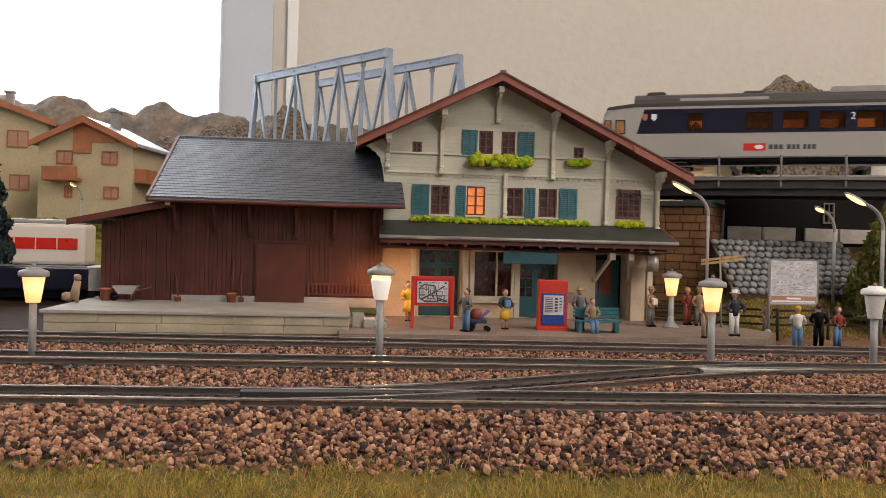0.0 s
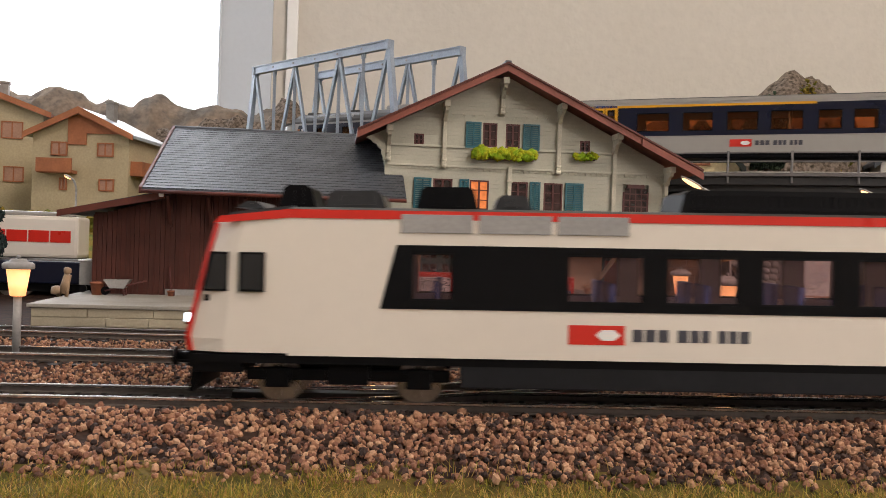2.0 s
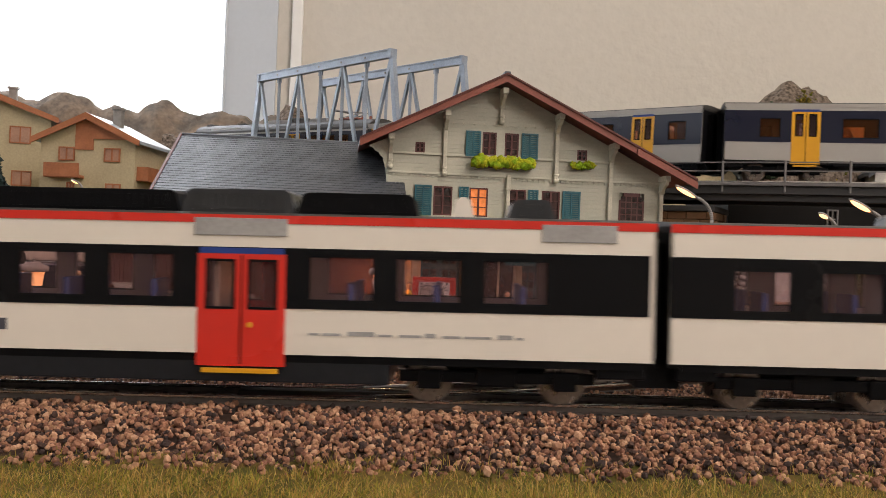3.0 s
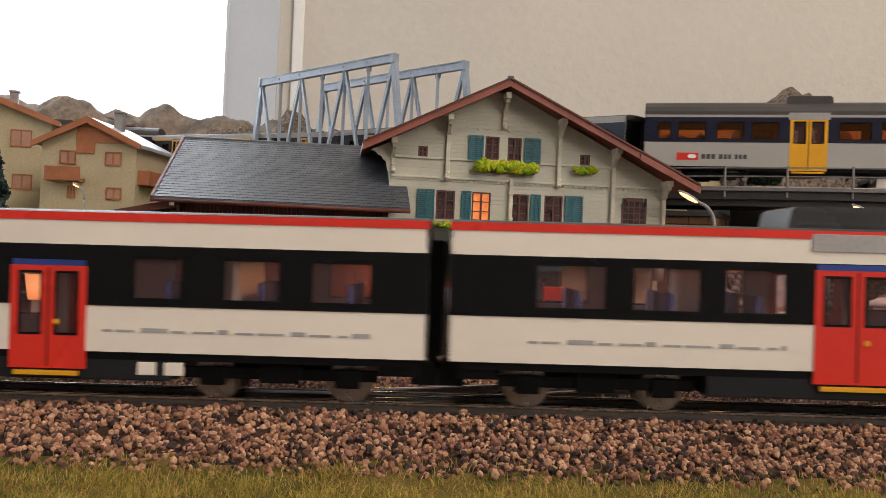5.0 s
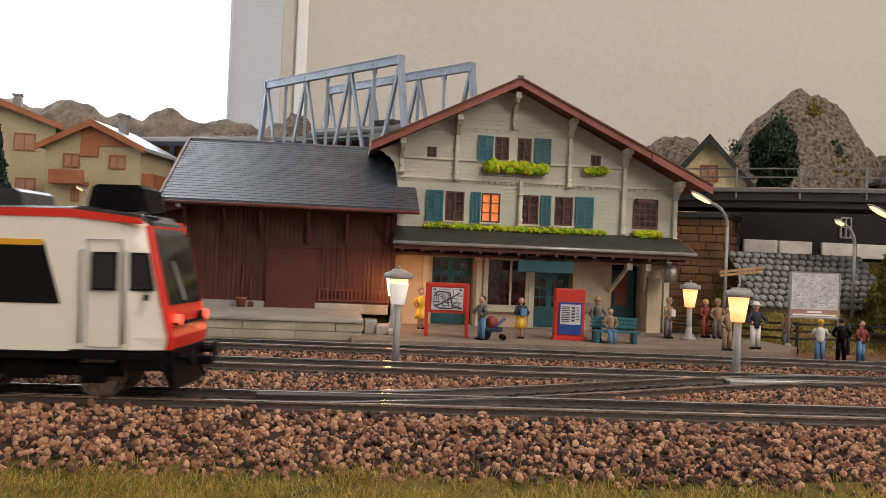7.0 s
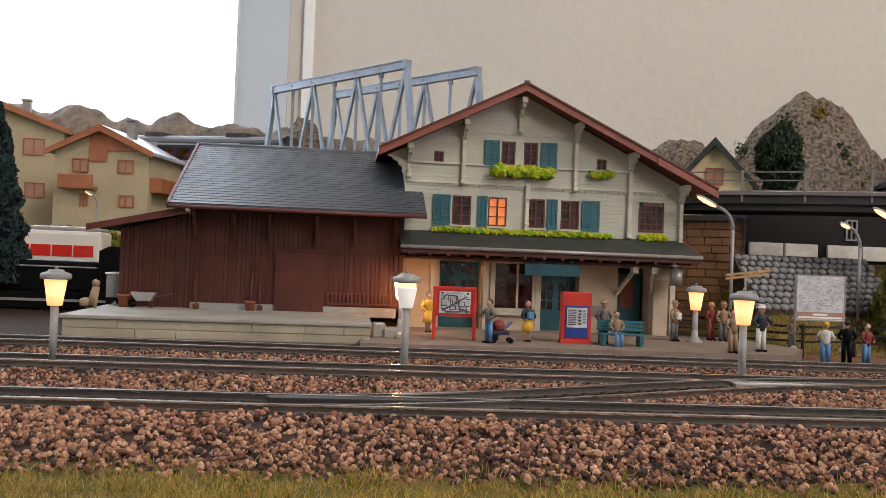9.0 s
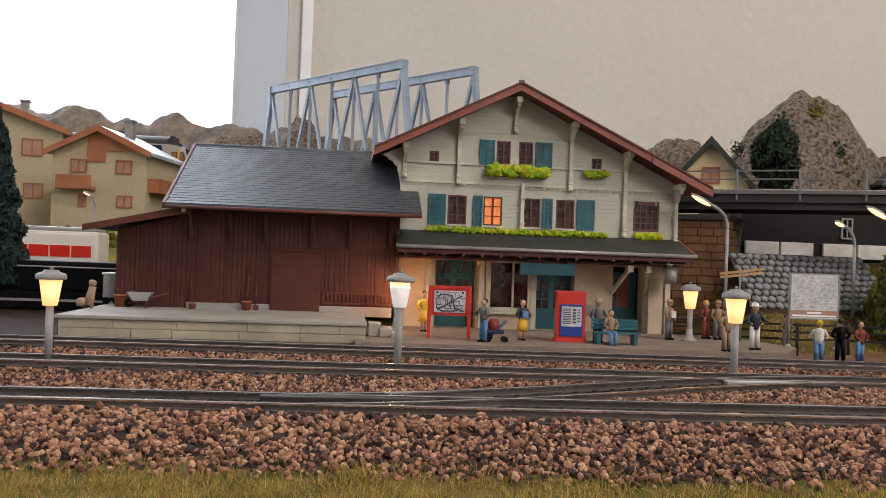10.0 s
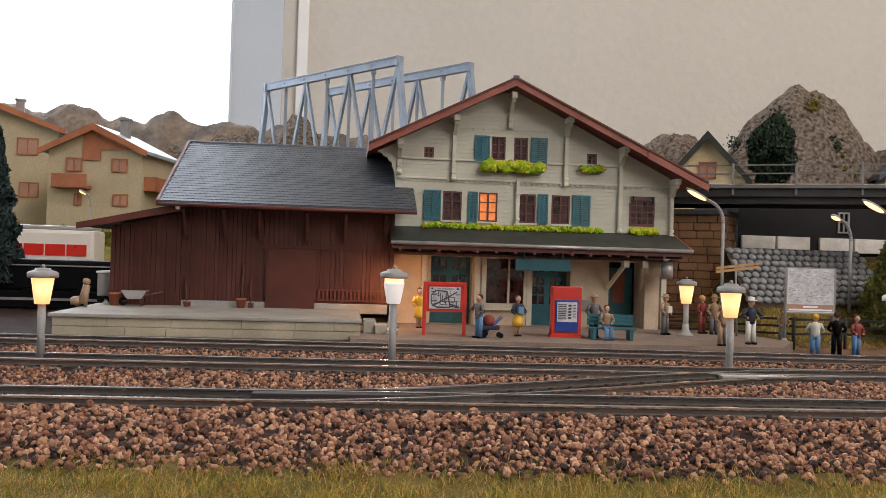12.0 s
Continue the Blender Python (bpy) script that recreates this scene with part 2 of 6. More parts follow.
    dark_skirt=paint("dark grey skirt", (0.016, 0.017, 0.02), 0.45, grain=2, vary=0.1, stain=30, spec=0.2),
    dark_box=paint("dark roof equipment", (0.035, 0.037, 0.04), 0.28, grain=2, vary=0.08, bump=0.05, stain=20),
    tyre=paint("browned wheel tyre", (0.3, 0.25, 0.22), 0.3, 0.8, grain=1, stain=6),
    seat=paint("blue seat", (0.02, 0.05, 0.2), 0.6, grain=2),
    # Pinkish base colour paints a haze onto the otherwise clear glass.
    glass=clear("see-through window with painted haze", (0.20, 0.13, 0.13), rough=0.08, see=0.89, through_tint=(0.95, 0.86, 0.85)),
    # Brown tint puts the warm light behind these windows into the glass.
    warm_glass=clear("window tinted for warm light behind", (0.12, 0.05, 0.02), rough=0.1, see=0.85, through_tint=(0.9, 0.64, 0.46)),
    # Amber colour paints the orange light in the upper train's cab windows.
    amber_pane=paint("cab pane painted as lit", (0.42, 0.19, 0.07), 0.15, grain=3, vary=0.3, bump=0, stain=5, dark=0.5),
    smoke=paint("smoked glass", (0.012, 0.012, 0.013), 0.06, bump=0, grain=5, spec=0.6),
    head_white=paint("white headlight", (0.8, 0.9, 1.0), 0.2, glow=(0.75, 0.9, 1.0), power=3.0, bump=0),
    head_red=paint("red tail light", (0.8, 0.05, 0.02), 0.2, glow=(1.0, 0.06, 0.03), power=2.5, bump=0),
    map_grey=paint("faded grey print", (0.36, 0.36, 0.38), 0.5, bump=0),
    map_blue=paint("faded blue print", (0.34, 0.4, 0.5), 0.5, bump=0),
    map_red=paint("faded red print", (0.42, 0.25, 0.24), 0.5, bump=0),
    map_green=paint("faded green print", (0.33, 0.38, 0.30), 0.5, bump=0),
    skin=paint("painted skin", (0.5, 0.28, 0.18), 0.5, grain=1),
    grey_cloth=paint("painted grey cloth", (0.13, 0.12, 0.12), 0.6, grain=1),
    tan=paint("painted tan cloth", (0.3, 0.2, 0.12), 0.6, grain=1),
    jeans=paint("painted denim", (0.09, 0.2, 0.36), 0.6, grain=1),
    yellow=paint("painted yellow", (0.62, 0.36, 0.02), 0.5, grain=1),
    navy_cloth=paint("painted navy cloth", (0.02, 0.025, 0.04), 0.6, grain=1),
    white_cloth=paint("painted white cloth", (0.62, 0.6, 0.55), 0.6, grain=1),
    maroon=paint("painted maroon", (0.2, 0.035, 0.025), 0.6, grain=1),
    hair=paint("painted brown hair", (0.04, 0.02, 0.012), 0.6, grain=1),
    terracotta=paint("terracotta", (0.3, 0.1, 0.05), 0.7, grain=1),
    straw=paint("weathered wood", (0.4, 0.24, 0.11), 0.7, grain=0.8, stain=5),
)


# ---- mesh tools ----
def box(bm, x0, x1, y0, y1, z0, z1, mi=0, bevel=0.0):
    v = [bm.verts.new((x, y, z)) for x in (x0, x1) for y in (y0, y1) for z in (z0, z1)]
    fs = [bm.faces.new([v[i] for i in q]) for q in ((0, 1, 3, 2), (4, 6, 7, 5), (0, 4, 5, 1), (2, 3, 7, 6), (0, 2, 6, 4), (1, 5, 7, 3))]
    for f in fs:
        f.material_index = mi
    if bevel:
        r = bmesh.ops.bevel(bm, geom=list({e for f in fs for e in f.edges}), offset=bevel, segments=2, affect="EDGES", profile=0.6)
        for f in r["faces"]:
            f.material_index = mi
    return bm


def prism(bm, pts, a, b, axis="y", mi=0):
    """The outline pts (two coordinates) drawn out from a to b along an axis. Outlines: xz for y, yz for x, xy for z."""
    def at(p, c):
        return {"y": (p[0], c, p[1]), "x": (c, p[0], p[1]), "z": (p[0], p[1], c)}[axis]
    lo, hi = [bm.verts.new(at(p, a)) for p in pts], [bm.verts.new(at(p, b)) for p in pts]
    fs = [bm.faces.new(lo), bm.faces.new(list(reversed(hi)))]
    for i in range(len(pts)):
        j = (i + 1) % len(pts)
        fs.append(bm.faces.new((lo[j], lo[i], hi[i], hi[j])))
    for f in fs:
        f.material_index = mi
    return bm


def rod(bm, p, q, r0, r1=None, seg=10, mi=0, caps=True):
    """A round bar from p to q."""
    r1 = r0 if r1 is None else r1
    p, q = Vector(p), Vector(q)
    turn = (q - p).to_track_quat("Z", "Y").to_matrix()
    rings = []
    for c, r in ((p, r0), (q, r1)):
        rings.append([bm.verts.new(c + turn @ Vector((r * math.cos(k * math.tau / seg), r * math.sin(k * math.tau / seg), 0))) for k in range(seg)])
    for k in range(seg):
        f = bm.faces.new((rings[0][k], rings[0][(k + 1) % seg], rings[1][(k + 1) % seg], rings[1][k]))
        f.material_index, f.smooth = mi, True
    if caps:
        for ring in (list(reversed(rings[0])), rings[1]):
            bm.faces.new(ring).material_index = mi
    return bm


def turned(bm, profile, x=0, y=0, z=0, seg=16, mi=0):
    """A turned shape: profile of (radius, height)."""
    rings = [[bm.verts.new((x + r * math.cos(k * math.tau / seg), y + r * math.sin(k * math.tau / seg), z + h)) for k in range(seg)] for r, h in profile]
    for a, b in zip(rings, rings[1:]):
        for k in range(seg):
            f = bm.faces.new((a[k], a[(k + 1) % seg], b[(k + 1) % seg], b[k]))
            f.material_index, f.smooth = mi, True
    bm.faces.new(list(reversed(rings[0]))).material_index = mi
    bm.faces.new(rings[-1]).material_index = mi
    return bm


def bar(bm, p, q, w, h, mi=0):
    """A square bar from p to q, w wide and h high."""
    p, q = Vector(p), Vector(q)
    d = (q - p).normalized()
    side = d.cross(Vector((0, 0, 1)))
    side = side.normalized() if side.length > 0.01 else Vector((1, 0, 0))
    up = side.cross(d)
    v = [bm.verts.new(c + side * (w / 2 * i) + up * (h / 2 * j)) for c in (p, q) for i, j in ((-1, -1), (1, -1), (1, 1), (-1, 1))]
    for f in ((3, 2, 1, 0), (4, 5, 6, 7), (0, 1, 5, 4), (1, 2, 6, 5), (2, 3, 7, 6), (3, 0, 4, 7)):
        bm.faces.new([v[i] for i in f]).material_index = mi
    return bm


def lump(bm, c, r, mi=0, sub=1, rough=0.2, flat=1.0):
    """An uneven rounded lump."""
    made = bmesh.ops.create_icosphere(bm, subdivisions=sub, radius=1)
    k = random.uniform(0, 99)
    for v in made["verts"]:
        s = 1 + rough * noise.noise(v.co * 1.7 + Vector((k, k, k))) * 1.6
        v.co = Vector(c) + Vector((v.co.x * r * s, v.co.y * r * s, v.co.z * r * s * flat))
    for f in {f for v in made["verts"] for f in v.link_faces}:
        f.material_index, f.smooth = mi, sub > 1
    return bm


def holed(bm, x0, x1, z0, z1, y0, y1, holes, mi=0):
    """A wall in the xz plane from y0 to y1 thick with rectangular holes (x0, x1, z0, z1)."""
    xs = sorted({x0, x1, *[min(max(h[i], x0), x1) for h in holes for i in (0, 1)]})
    zs = sorted({z0, z1, *[min(max(h[i], z0), z1) for h in holes for i in (2, 3)]})
    def solid(i, j):
        if not (0 <= i < len(xs) - 1 and 0 <= j < len(zs) - 1):
            return False
        cx, cz = (xs[i] + xs[i + 1]) / 2, (zs[j] + zs[j + 1]) / 2
        return not any(a < cx < b and c < cz < d for a, b, c, d in holes)
    made = {}
    def vert(i, j, y):
        if (i, j, y) not in made:
            made[i, j, y] = bm.verts.new((xs[i], y, zs[j]))
        return made[i, j, y]
    for i in range(len(xs) - 1):
        for j in range(len(zs) - 1):
            if not solid(i, j):
                continue
            q = [(i, j), (i + 1, j), (i + 1, j + 1), (i, j + 1)]
            bm.faces.new([vert(*p, y0) for p in q]).material_index = mi
            bm.faces.new([vert(*p, y1) for p in reversed(q)]).material_index = mi
            for (a, b), (di, dj) in (((0, 1), (0, -1)), ((1, 2), (1, 0)), ((2, 3), (0, 1)), ((3, 0), (-1, 0))):
                if not solid(i + di, j + dj):
                    bm.faces.new([vert(*q[b], y0), vert(*q[a], y0), vert(*q[a], y1), vert(*q[b], y1)]).material_index = mi
    return bm


def thing(name, x=0, y=0, z=0, rz=0, label="", category="", group="", kind=""):
    ob = new(name)
    ob.empty_display_size = 0.01
    ob.matrix_world = pose(x * MM, y * MM, z * MM, 0, 0, rz)
    return tagged(ob, label, category, group, kind)


def part(name, bm, mats, parent=None, label="", clean=True):
    """Links a bmesh in millimetres as one mesh object, under a thing or a part."""
    me = bpy.data.meshes.new(name)
    bm.transform(Matrix.Scale(MM, 4))
    if clean:
        bmesh.ops.recalc_face_normals(bm, faces=bm.faces)
    bm.to_mesh(me)
    bm.free()
    for m in mats if isinstance(mats, (list, tuple)) else [mats]:
        me.materials.append(M[m])
    ob = new(name, me)
    ob.parent = parent
    return tagged(ob, label)


def piece(name, me, parent, m):
    """One more piece on shared mesh data, at the pose m in its parent."""
    ob = new(name, me)
    ob.parent = parent
    ob.matrix_basis = m
    return ob


def mesh_of(bm, mat, name="piece"):
    me = bpy.data.meshes.new(name)
    bm.transform(Matrix.Scale(MM, 4))
    bmesh.ops.recalc_face_normals(bm, faces=bm.faces)
    bm.to_mesh(me)
    bm.free()
    me.materials.append(M[mat])
    return me


B = bmesh.new


# ---- room ----
def room():
    holes = [(-1400, -120, -250, 1150)]
    w = part("wall_north", holed(B(), -2000, 3000, -950, 1700, 1250, 1400, holes), "plaster")
    tagged(w, "white rough-plastered room wall behind the layout", "wall", kind="structure")
    frame_ = thing("window_1", label="bright daylit window with white frame behind the layout", category="window", kind="structure")
    part("window_frame", holed(B(), -1420, -87, -280, 1180, 1236, 1262, [(-1380, -154, -230, 1130)]), "frame_bluish", frame_)
    part("frame_bead", box(B(), -156.5, -153, 1232, 1240, -280, 1180, bevel=1.2), "frame_bluish", frame_)
    part("rebate", box(B(), -87, -68, 1247, 1262, -280, 1180), "plaster", frame_)
    part("casing", box(B(), -68, -53, 1238, 1249.5, -280, 1180, bevel=2.5), "white", frame_)
    part("window_sill", box(B(), -1430, -50, 1200, 1252, -300, -280, bevel=4), "white", frame_)
    sky_out = part("backdrop", box(B(), -3000, 1200, 1900, 1910, -1500, 2500), "daylight")
    tagged(sky_out, "overexposed pale sky outside the window", "sky", kind="structure")
    for name, b in (("wall_south", (-2000, 3000, -2150, -2000, -950, 1700)), ("wall_west", (-2150, -2000, -2150, 1400, -950, 1700)), ("wall_east", (3000, 3150, -2150, 1400, -950, 1700))):
        tagged(part(name, box(B(), *b), "plaster"), "white plastered room wall", "wall", kind="structure")
    tagged(part("ceiling", box(B(), -2150, 3150, -2150, 1400, 1700, 1800), "white"), "plain white room ceiling", "ceiling", kind="structure")
    tagged(part("floor", box(B(), -2150, 3150, -2150, 1400, -1050, -950), "wood_floor"), "brown room floor below the layout", "floor", kind="structure")


SLOPE, RISE = -0.135, 0.0168


def front_y(x):
    return 228 + SLOPE * (x - 25)


def front_z(x):
    return RISE * (x - 25)


def height(x, y):
    """The height of the layout's ground."""
    y0 = y
    near = min(1, max(0, (292 - y) / 45))
    if y < 292:
        y = y - SLOPE * (x - 25) * near
    z = -9.0 + 4.0 * min(1, max(0, (y - 172) / 22))
    z = -5.0 + (y - 194) / 12 * 1.9 if 194 < y < 206 else (-3.1 if y >= 206 else z)
    z += front_z(x) * near
    y = y0
    if y > 372:
        z = -3.1 - 2.5 * min(1, (y - 372) / 15)
        if x > 205:
            # the grassy bank behind the fence, up towards the street under the viaduct
            k = min(1, max(0, (y - 430) / 110)) * min(1, (x - 205) / 25)
            z += 50 * k * k * (3 - 2 * k)
        if y > 560:
            k = min(1, max(0, (y - 590) / 160))
            z += (60 if x > 120 else 42 * min(1, max(0, (120 - x) / 200))) * k
    return z + 0.35 * noise.noise(Vector((x / 9, y / 9, 0)))


def ground():
    bm = B()
    xs, ys = list(range(-900, 1300, 12)), list(range(60, 1245, 7))
    v = [[bm.verts.new((x, y, height(x, y))) for y in ys] for x in xs]
    for i in range(len(xs) - 1):
        for j in range(len(ys) - 1):
            f = bm.faces.new((v[i][j], v[i + 1][j], v[i + 1][j + 1], v[i][j + 1]))
            y, x = ys[j], xs[i]
            f.smooth = True
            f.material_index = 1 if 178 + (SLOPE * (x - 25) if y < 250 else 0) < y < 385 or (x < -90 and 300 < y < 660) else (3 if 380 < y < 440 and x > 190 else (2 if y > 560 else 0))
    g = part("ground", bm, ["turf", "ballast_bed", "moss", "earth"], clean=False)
    tagged(g, "model railway terrain with turf, earth and brown ballast", "ground", kind="structure")
    tagged(part("table_edge", box(B(), -900, 1300, 40, 1245, -60, -14), "wood_floor"), "wooden baseboard of the layout", "table", kind="structure")


def mid_y(x):
    return 301 - 0.038 * x


def back_y(x):
    return 361 - 0.06 * x


def cross_y(x):
    u = min(1, max(0, (x + 20) / 210))
    s = u * u * (3 - 2 * u)
    return front_y(x) * (1 - s) + mid_y(x) * s


def cross_z(x):
    u = min(1, max(0, (x + 20) / 210))
    return front_z(x) * (1 - u * u * (3 - 2 * u))


def flat(x):
    return 0.0


HEAD = [(-0.62, -0.75), (0.62, -0.75), (0.68, -0.6), (0.68, -0.14), (0.5, 0), (-0.5, 0), (-0.68, -0.14), (-0.68, -0.6)]
FOOT = [(-1.0, -2.5), (1.0, -2.5), (1.0, -2.1), (0.3, -1.8), (0.3, -0.7), (-0.3, -0.7), (-0.3, -1.8), (-1.0, -2.1)]


def rail_bm(f, x0, x1, off, step=10, rise=flat, head=False):
    """A rail with head, web and foot along the centre line y = f(x)."""
    prof = HEAD if head else FOOT
    bm, last = B(), None
    x = x0
    while x <= x1 + 0.01:
        d = Vector((1, (f(x + 0.5) - f(x - 0.5)), 0)).normalized()
        n = Vector((-d.y, d.x, 0))
        ring = [bm.verts.new(Vector((x, f(x), rise(x))) + n * (off + a) + Vector((0, 0, h))) for a, h in prof]
        if last:
            for k in range(len(prof)):
                bm.faces.new((last[k], last[(k + 1) % len(prof)], ring[(k + 1) % len(prof)], ring[k]))
        last = ring
        x += step
    return bm


def track(label, f, x0, x1, studs=True, rise=flat):
    t = thing("track", label=label, category="track", group="station tracks", kind="structure")
    for off in (-8.25, 8.25):
        r = part("rail", rail_bm(f, x0, x1, off, rise=rise), "rail_web", t, "dark browned rail web and foot")
        part("rail_head", rail_bm(f, x0, x1, off, rise=rise, head=True), "rail", r, "bright worn rail head")
    sl = mesh_of(box(B(), -1.3, 1.3, -15, 15, -4.2, -2.5, bevel=0.25), "sleeper", "sleeper")
    st = B()
    box(st, -0.5, 0.5, -0.5, 0.5, -2.5, -1.2, bevel=0.2)
    st = mesh_of(st, "puko", "stud")
    ch = B()
    for s in (-8.25, 8.25):
        box(ch, -0.6, 0.6, s - 1.6, s - 0.9, -2.5, -2.0)
        box(ch, -0.6, 0.6, s + 0.9, s + 1.6, -2.5, -2.0)
    ch = mesh_of(ch, "sleeper", "rail_chair")
    x = x0 + 3
    while x < x1:
        m = pose(x * MM, f(x) * MM, rise(x) * MM, 0, 0, math.degrees(math.atan(f(x + 0.5) - f(x - 0.5))))
        if -170 < x < 300:
            piece("sleeper", sl, t, m)
            piece("rail_chair", ch, t, m)
            if studs and int(x * 7) % 2 == 0:
                piece("stud", st, t, m)
        x += 6.6


def tracks():
    track("front station track with worn silver rails in brown ballast", front_y, -900, 500, rise=front_z)
    track("second station track with worn silver rails", mid_y, -700, 900)
    track("platform track with worn silver rails", back_y, -700, 900)
    track("crossover track between two station tracks", cross_y, -20, 190, studs=False, rise=cross_z)
    # grey covers over the point blades
    for k, (x, y, w, d, c) in enumerate(((5, 233.5, 46, 5, "sleeper"), (28, 239.5, 24, 3.2, "gutter"), (152, 286, 44, 3.4, "gutter"), (158, 281.0, 18, 3.0, "sleeper"))):
        o = part("point_cover", box(B(), x - w / 2, x + w / 2, y + (front_y(x) - 228 if y < 260 else 0) - d / 2, y + (front_y(x) - 228 if y < 260 else 0) + d / 2, -2.4, -0.6, bevel=0.3), c)
        tagged(o, "low metal cover strip beside the point blades", "track part", "point covers")


def ballast():
    rnd = random.Random(5)
    verts, faces = [], []
    base = B()
    bmesh.ops.create_icosphere(base, subdivisions=1, radius=1)
    bv = [v.co.copy() for v in base.verts]
    bf = [[v.index for v in f.verts] for f in base.faces]
    base.free()
    lines = (front_y, mid_y, back_y, cross_y)

    def free(x, y):
        for i, f in enumerate(lines):
            if i == 3 and not -10 < x < 180:
                continue
            d = abs(y - f(x))
            if d < 10.3 and abs(d - 8.25) < 1.9:
                return -9
            if d < 7:
                return -1.1
        return 0

    def stone(x, y, r):
        low = free(x, y)
        if low < -5:
            return
        z = height(x, y) + low + r * (rnd.uniform(-0.1, 0.5) if rnd.random() < 0.6 else rnd.uniform(0.6, 1.5))
        n0 = len(verts)
        q = Euler((rnd.uniform(0, 6), rnd.uniform(0, 6), rnd.uniform(0, 6))).to_matrix()
        sx, sy, sz = r * rnd.uniform(0.8, 1.25), r * rnd.uniform(0.8, 1.2), r * rnd.uniform(0.65, 1.0)
        for c in bv:
            p = q @ Vector((c.x * sx, c.y * sy, c.z * sz)) * rnd.uniform(0.86, 1.1)
            verts.append(((x + p.x) * MM, (y + p.y) * MM, (z + p.z) * MM))
        faces.extend([[n0 + i for i in f] for f in bf])

    for n, x0, x1, y0, y1, ra, rb in ((21000, -125, 185, 176, 221, 0.38, 0.92), (12000, -125, 200, 236, 294, 0.34, 0.78), (15000, -150, 280, 308, 352, 0.32, 0.68), (7000, -125, 240, 221, 294, 0.32, 0.6), (900, 205, 290, 362, 400, 0.4, 0.8), (1200, -200, 300, 352, 372, 0.4, 0.8)):
        for _ in range(n):
            x, y = rnd.uniform(x0, x1), rnd.uniform(y0, y1)
            yy = y - SLOPE * (x - 25)
            if y0 < 200:
                y, yy = y + SLOPE * (x - 25), y
            if yy < 186 and rnd.random() > (yy - 174) / 14:
                continue
            if noise.noise(Vector((x / 7, y / 7, 3))) < -0.42 or (y0 < 200 and noise.noise(Vector((x / 2.6, y / 2.6, 8))) < -0.22):
                continue
            stone(x, y, rnd.uniform(ra, rb) * (1.0 if rnd.random() > 0.06 else 1.35))
    me = bpy.data.meshes.new("ballast")
    me.from_pydata(verts, [], faces)
    me.materials.append(M["stones"])
    tagged(new("ballast", me), "loose reddish-brown ballast stones along the tracks", "gravel", kind="stuff")


def grass():
    rnd = random.Random(8)
    verts, faces = [], []

    def blade(x, y, h, w):
        z = height(x, y) - 0.4
        a, b = rnd.uniform(0, 6.28), rnd.uniform(0.1, 1.5)
        dx, dy = math.cos(a), math.sin(a)
        n0 = len(verts)
        for px, pz in ((-w, 0), (w, 0), (w * 0.6, h * 0.55), (-w * 0.6, h * 0.55), (0, h)):
            k = (pz / h) ** 1.7 * b * h
            verts.append(((x + px + dx * k) * MM, (y + dy * k) * MM, (z + pz * (1 - 0.35 * b)) * MM))
        faces.extend([[n0, n0 + 1, n0 + 2, n0 + 3], [n0 + 3, n0 + 2, n0 + 4]])

    for _ in range(46000):
        x, y = rnd.uniform(-105, 165), rnd.uniform(120, 184)
        y += SLOPE * (x - 25)
        if y - SLOPE * (x - 25) > 172 + 6 * noise.noise(Vector((x / 14, 0, 0))) + 4 and rnd.random() > 0.22:
            continue
        t = 0.6 + 0.7 * (noise.noise(Vector((x / 11, y / 11, 9))) + 0.5)
        blade(x, y, rnd.uniform(1.5, 3.9) * max(0.45, t), 0.095)
    for _ in range(9000):
        x, y = rnd.uniform(214, 330), rnd.uniform(436, 520)
        blade(x, y, rnd.uniform(1.5, 3.5), 0.2)
    me = bpy.data.meshes.new("grass")
    me.from_pydata(verts, [], faces)
    me.materials.append(M["blades"])
    tagged(new("grass", me), "short yellow-green static grass fibres", "grass", kind="stuff")


# ---- station ----
def platform():
    bm = B()
    prism(bm, [(8, 372), (196, 372), (216, 402), (206, 462), (8, 470)], -6, 1.0, "z")
    p = part("platform", bm, "asphalt")
    tagged(p, "low grey paved station platform", "platform", kind="structure")
    d = thing("loading_dock", label="long cream stone loading dock before the goods shed", category="loading dock", kind="structure")
    part("fill", box(B(), -115, 12, 387.5, 470, -5, 6.4), "quay", d)
    part("top", box(B(), -116.5, 13, 386, 560, 6.4, 8.0, bevel=0.4), "quay_top", d)
    rnd = random.Random(2)
    for row in range(2):
        x = -115
        while x < 12:
            w = min(rnd.uniform(16, 30), 12.6 - x)
            if w > 2:
                z0 = -1.2 + row * 3.8
                part("stone", box(B(), x + 0.1, x + w - 0.1, 386.9 + rnd.uniform(-0.2, 0.15), 389, z0 + 0.1, z0 + 3.7, bevel=0.25), "quay", d)
            x += w
    for k in range(3):
        s = part("stone_block", box(B(), 14 + k * 5, 19.5 + k * 5, 400 - k * 2, 412, 1, 7 - k * 2.0, bevel=0.5), "quay_top")
        tagged(s, "rough pale stone block stepping down from the dock", "stone block", "dock steps")


def shed():
    s = thing("goods_shed", label="oxblood wooden goods shed with slate roof", category="shed")
    # walls
    part("plinth", box(B(), -75, 27, 455.0, 540, 6, 10.9, bevel=0.2), "lamp_grey", s)
    part("wall_core", prism(B(), [(457, 10), (457, 58), (520, 92), (583, 58), (583, 10)], -74, 27.5, "x"), "plank", s)
    part("annex_core", box(B(), -109, -74, 457, 535, 7, 47), "plank", s)
    rnd = random.Random(11)
    x = -109.5
    while x < 27.5:
        w = rnd.uniform(1.9, 2.7)
        door = -34 < x + w / 2 < -9.5
        top = 46 + (x + 109) * 0.27 if x < -75 else 58
        if door:
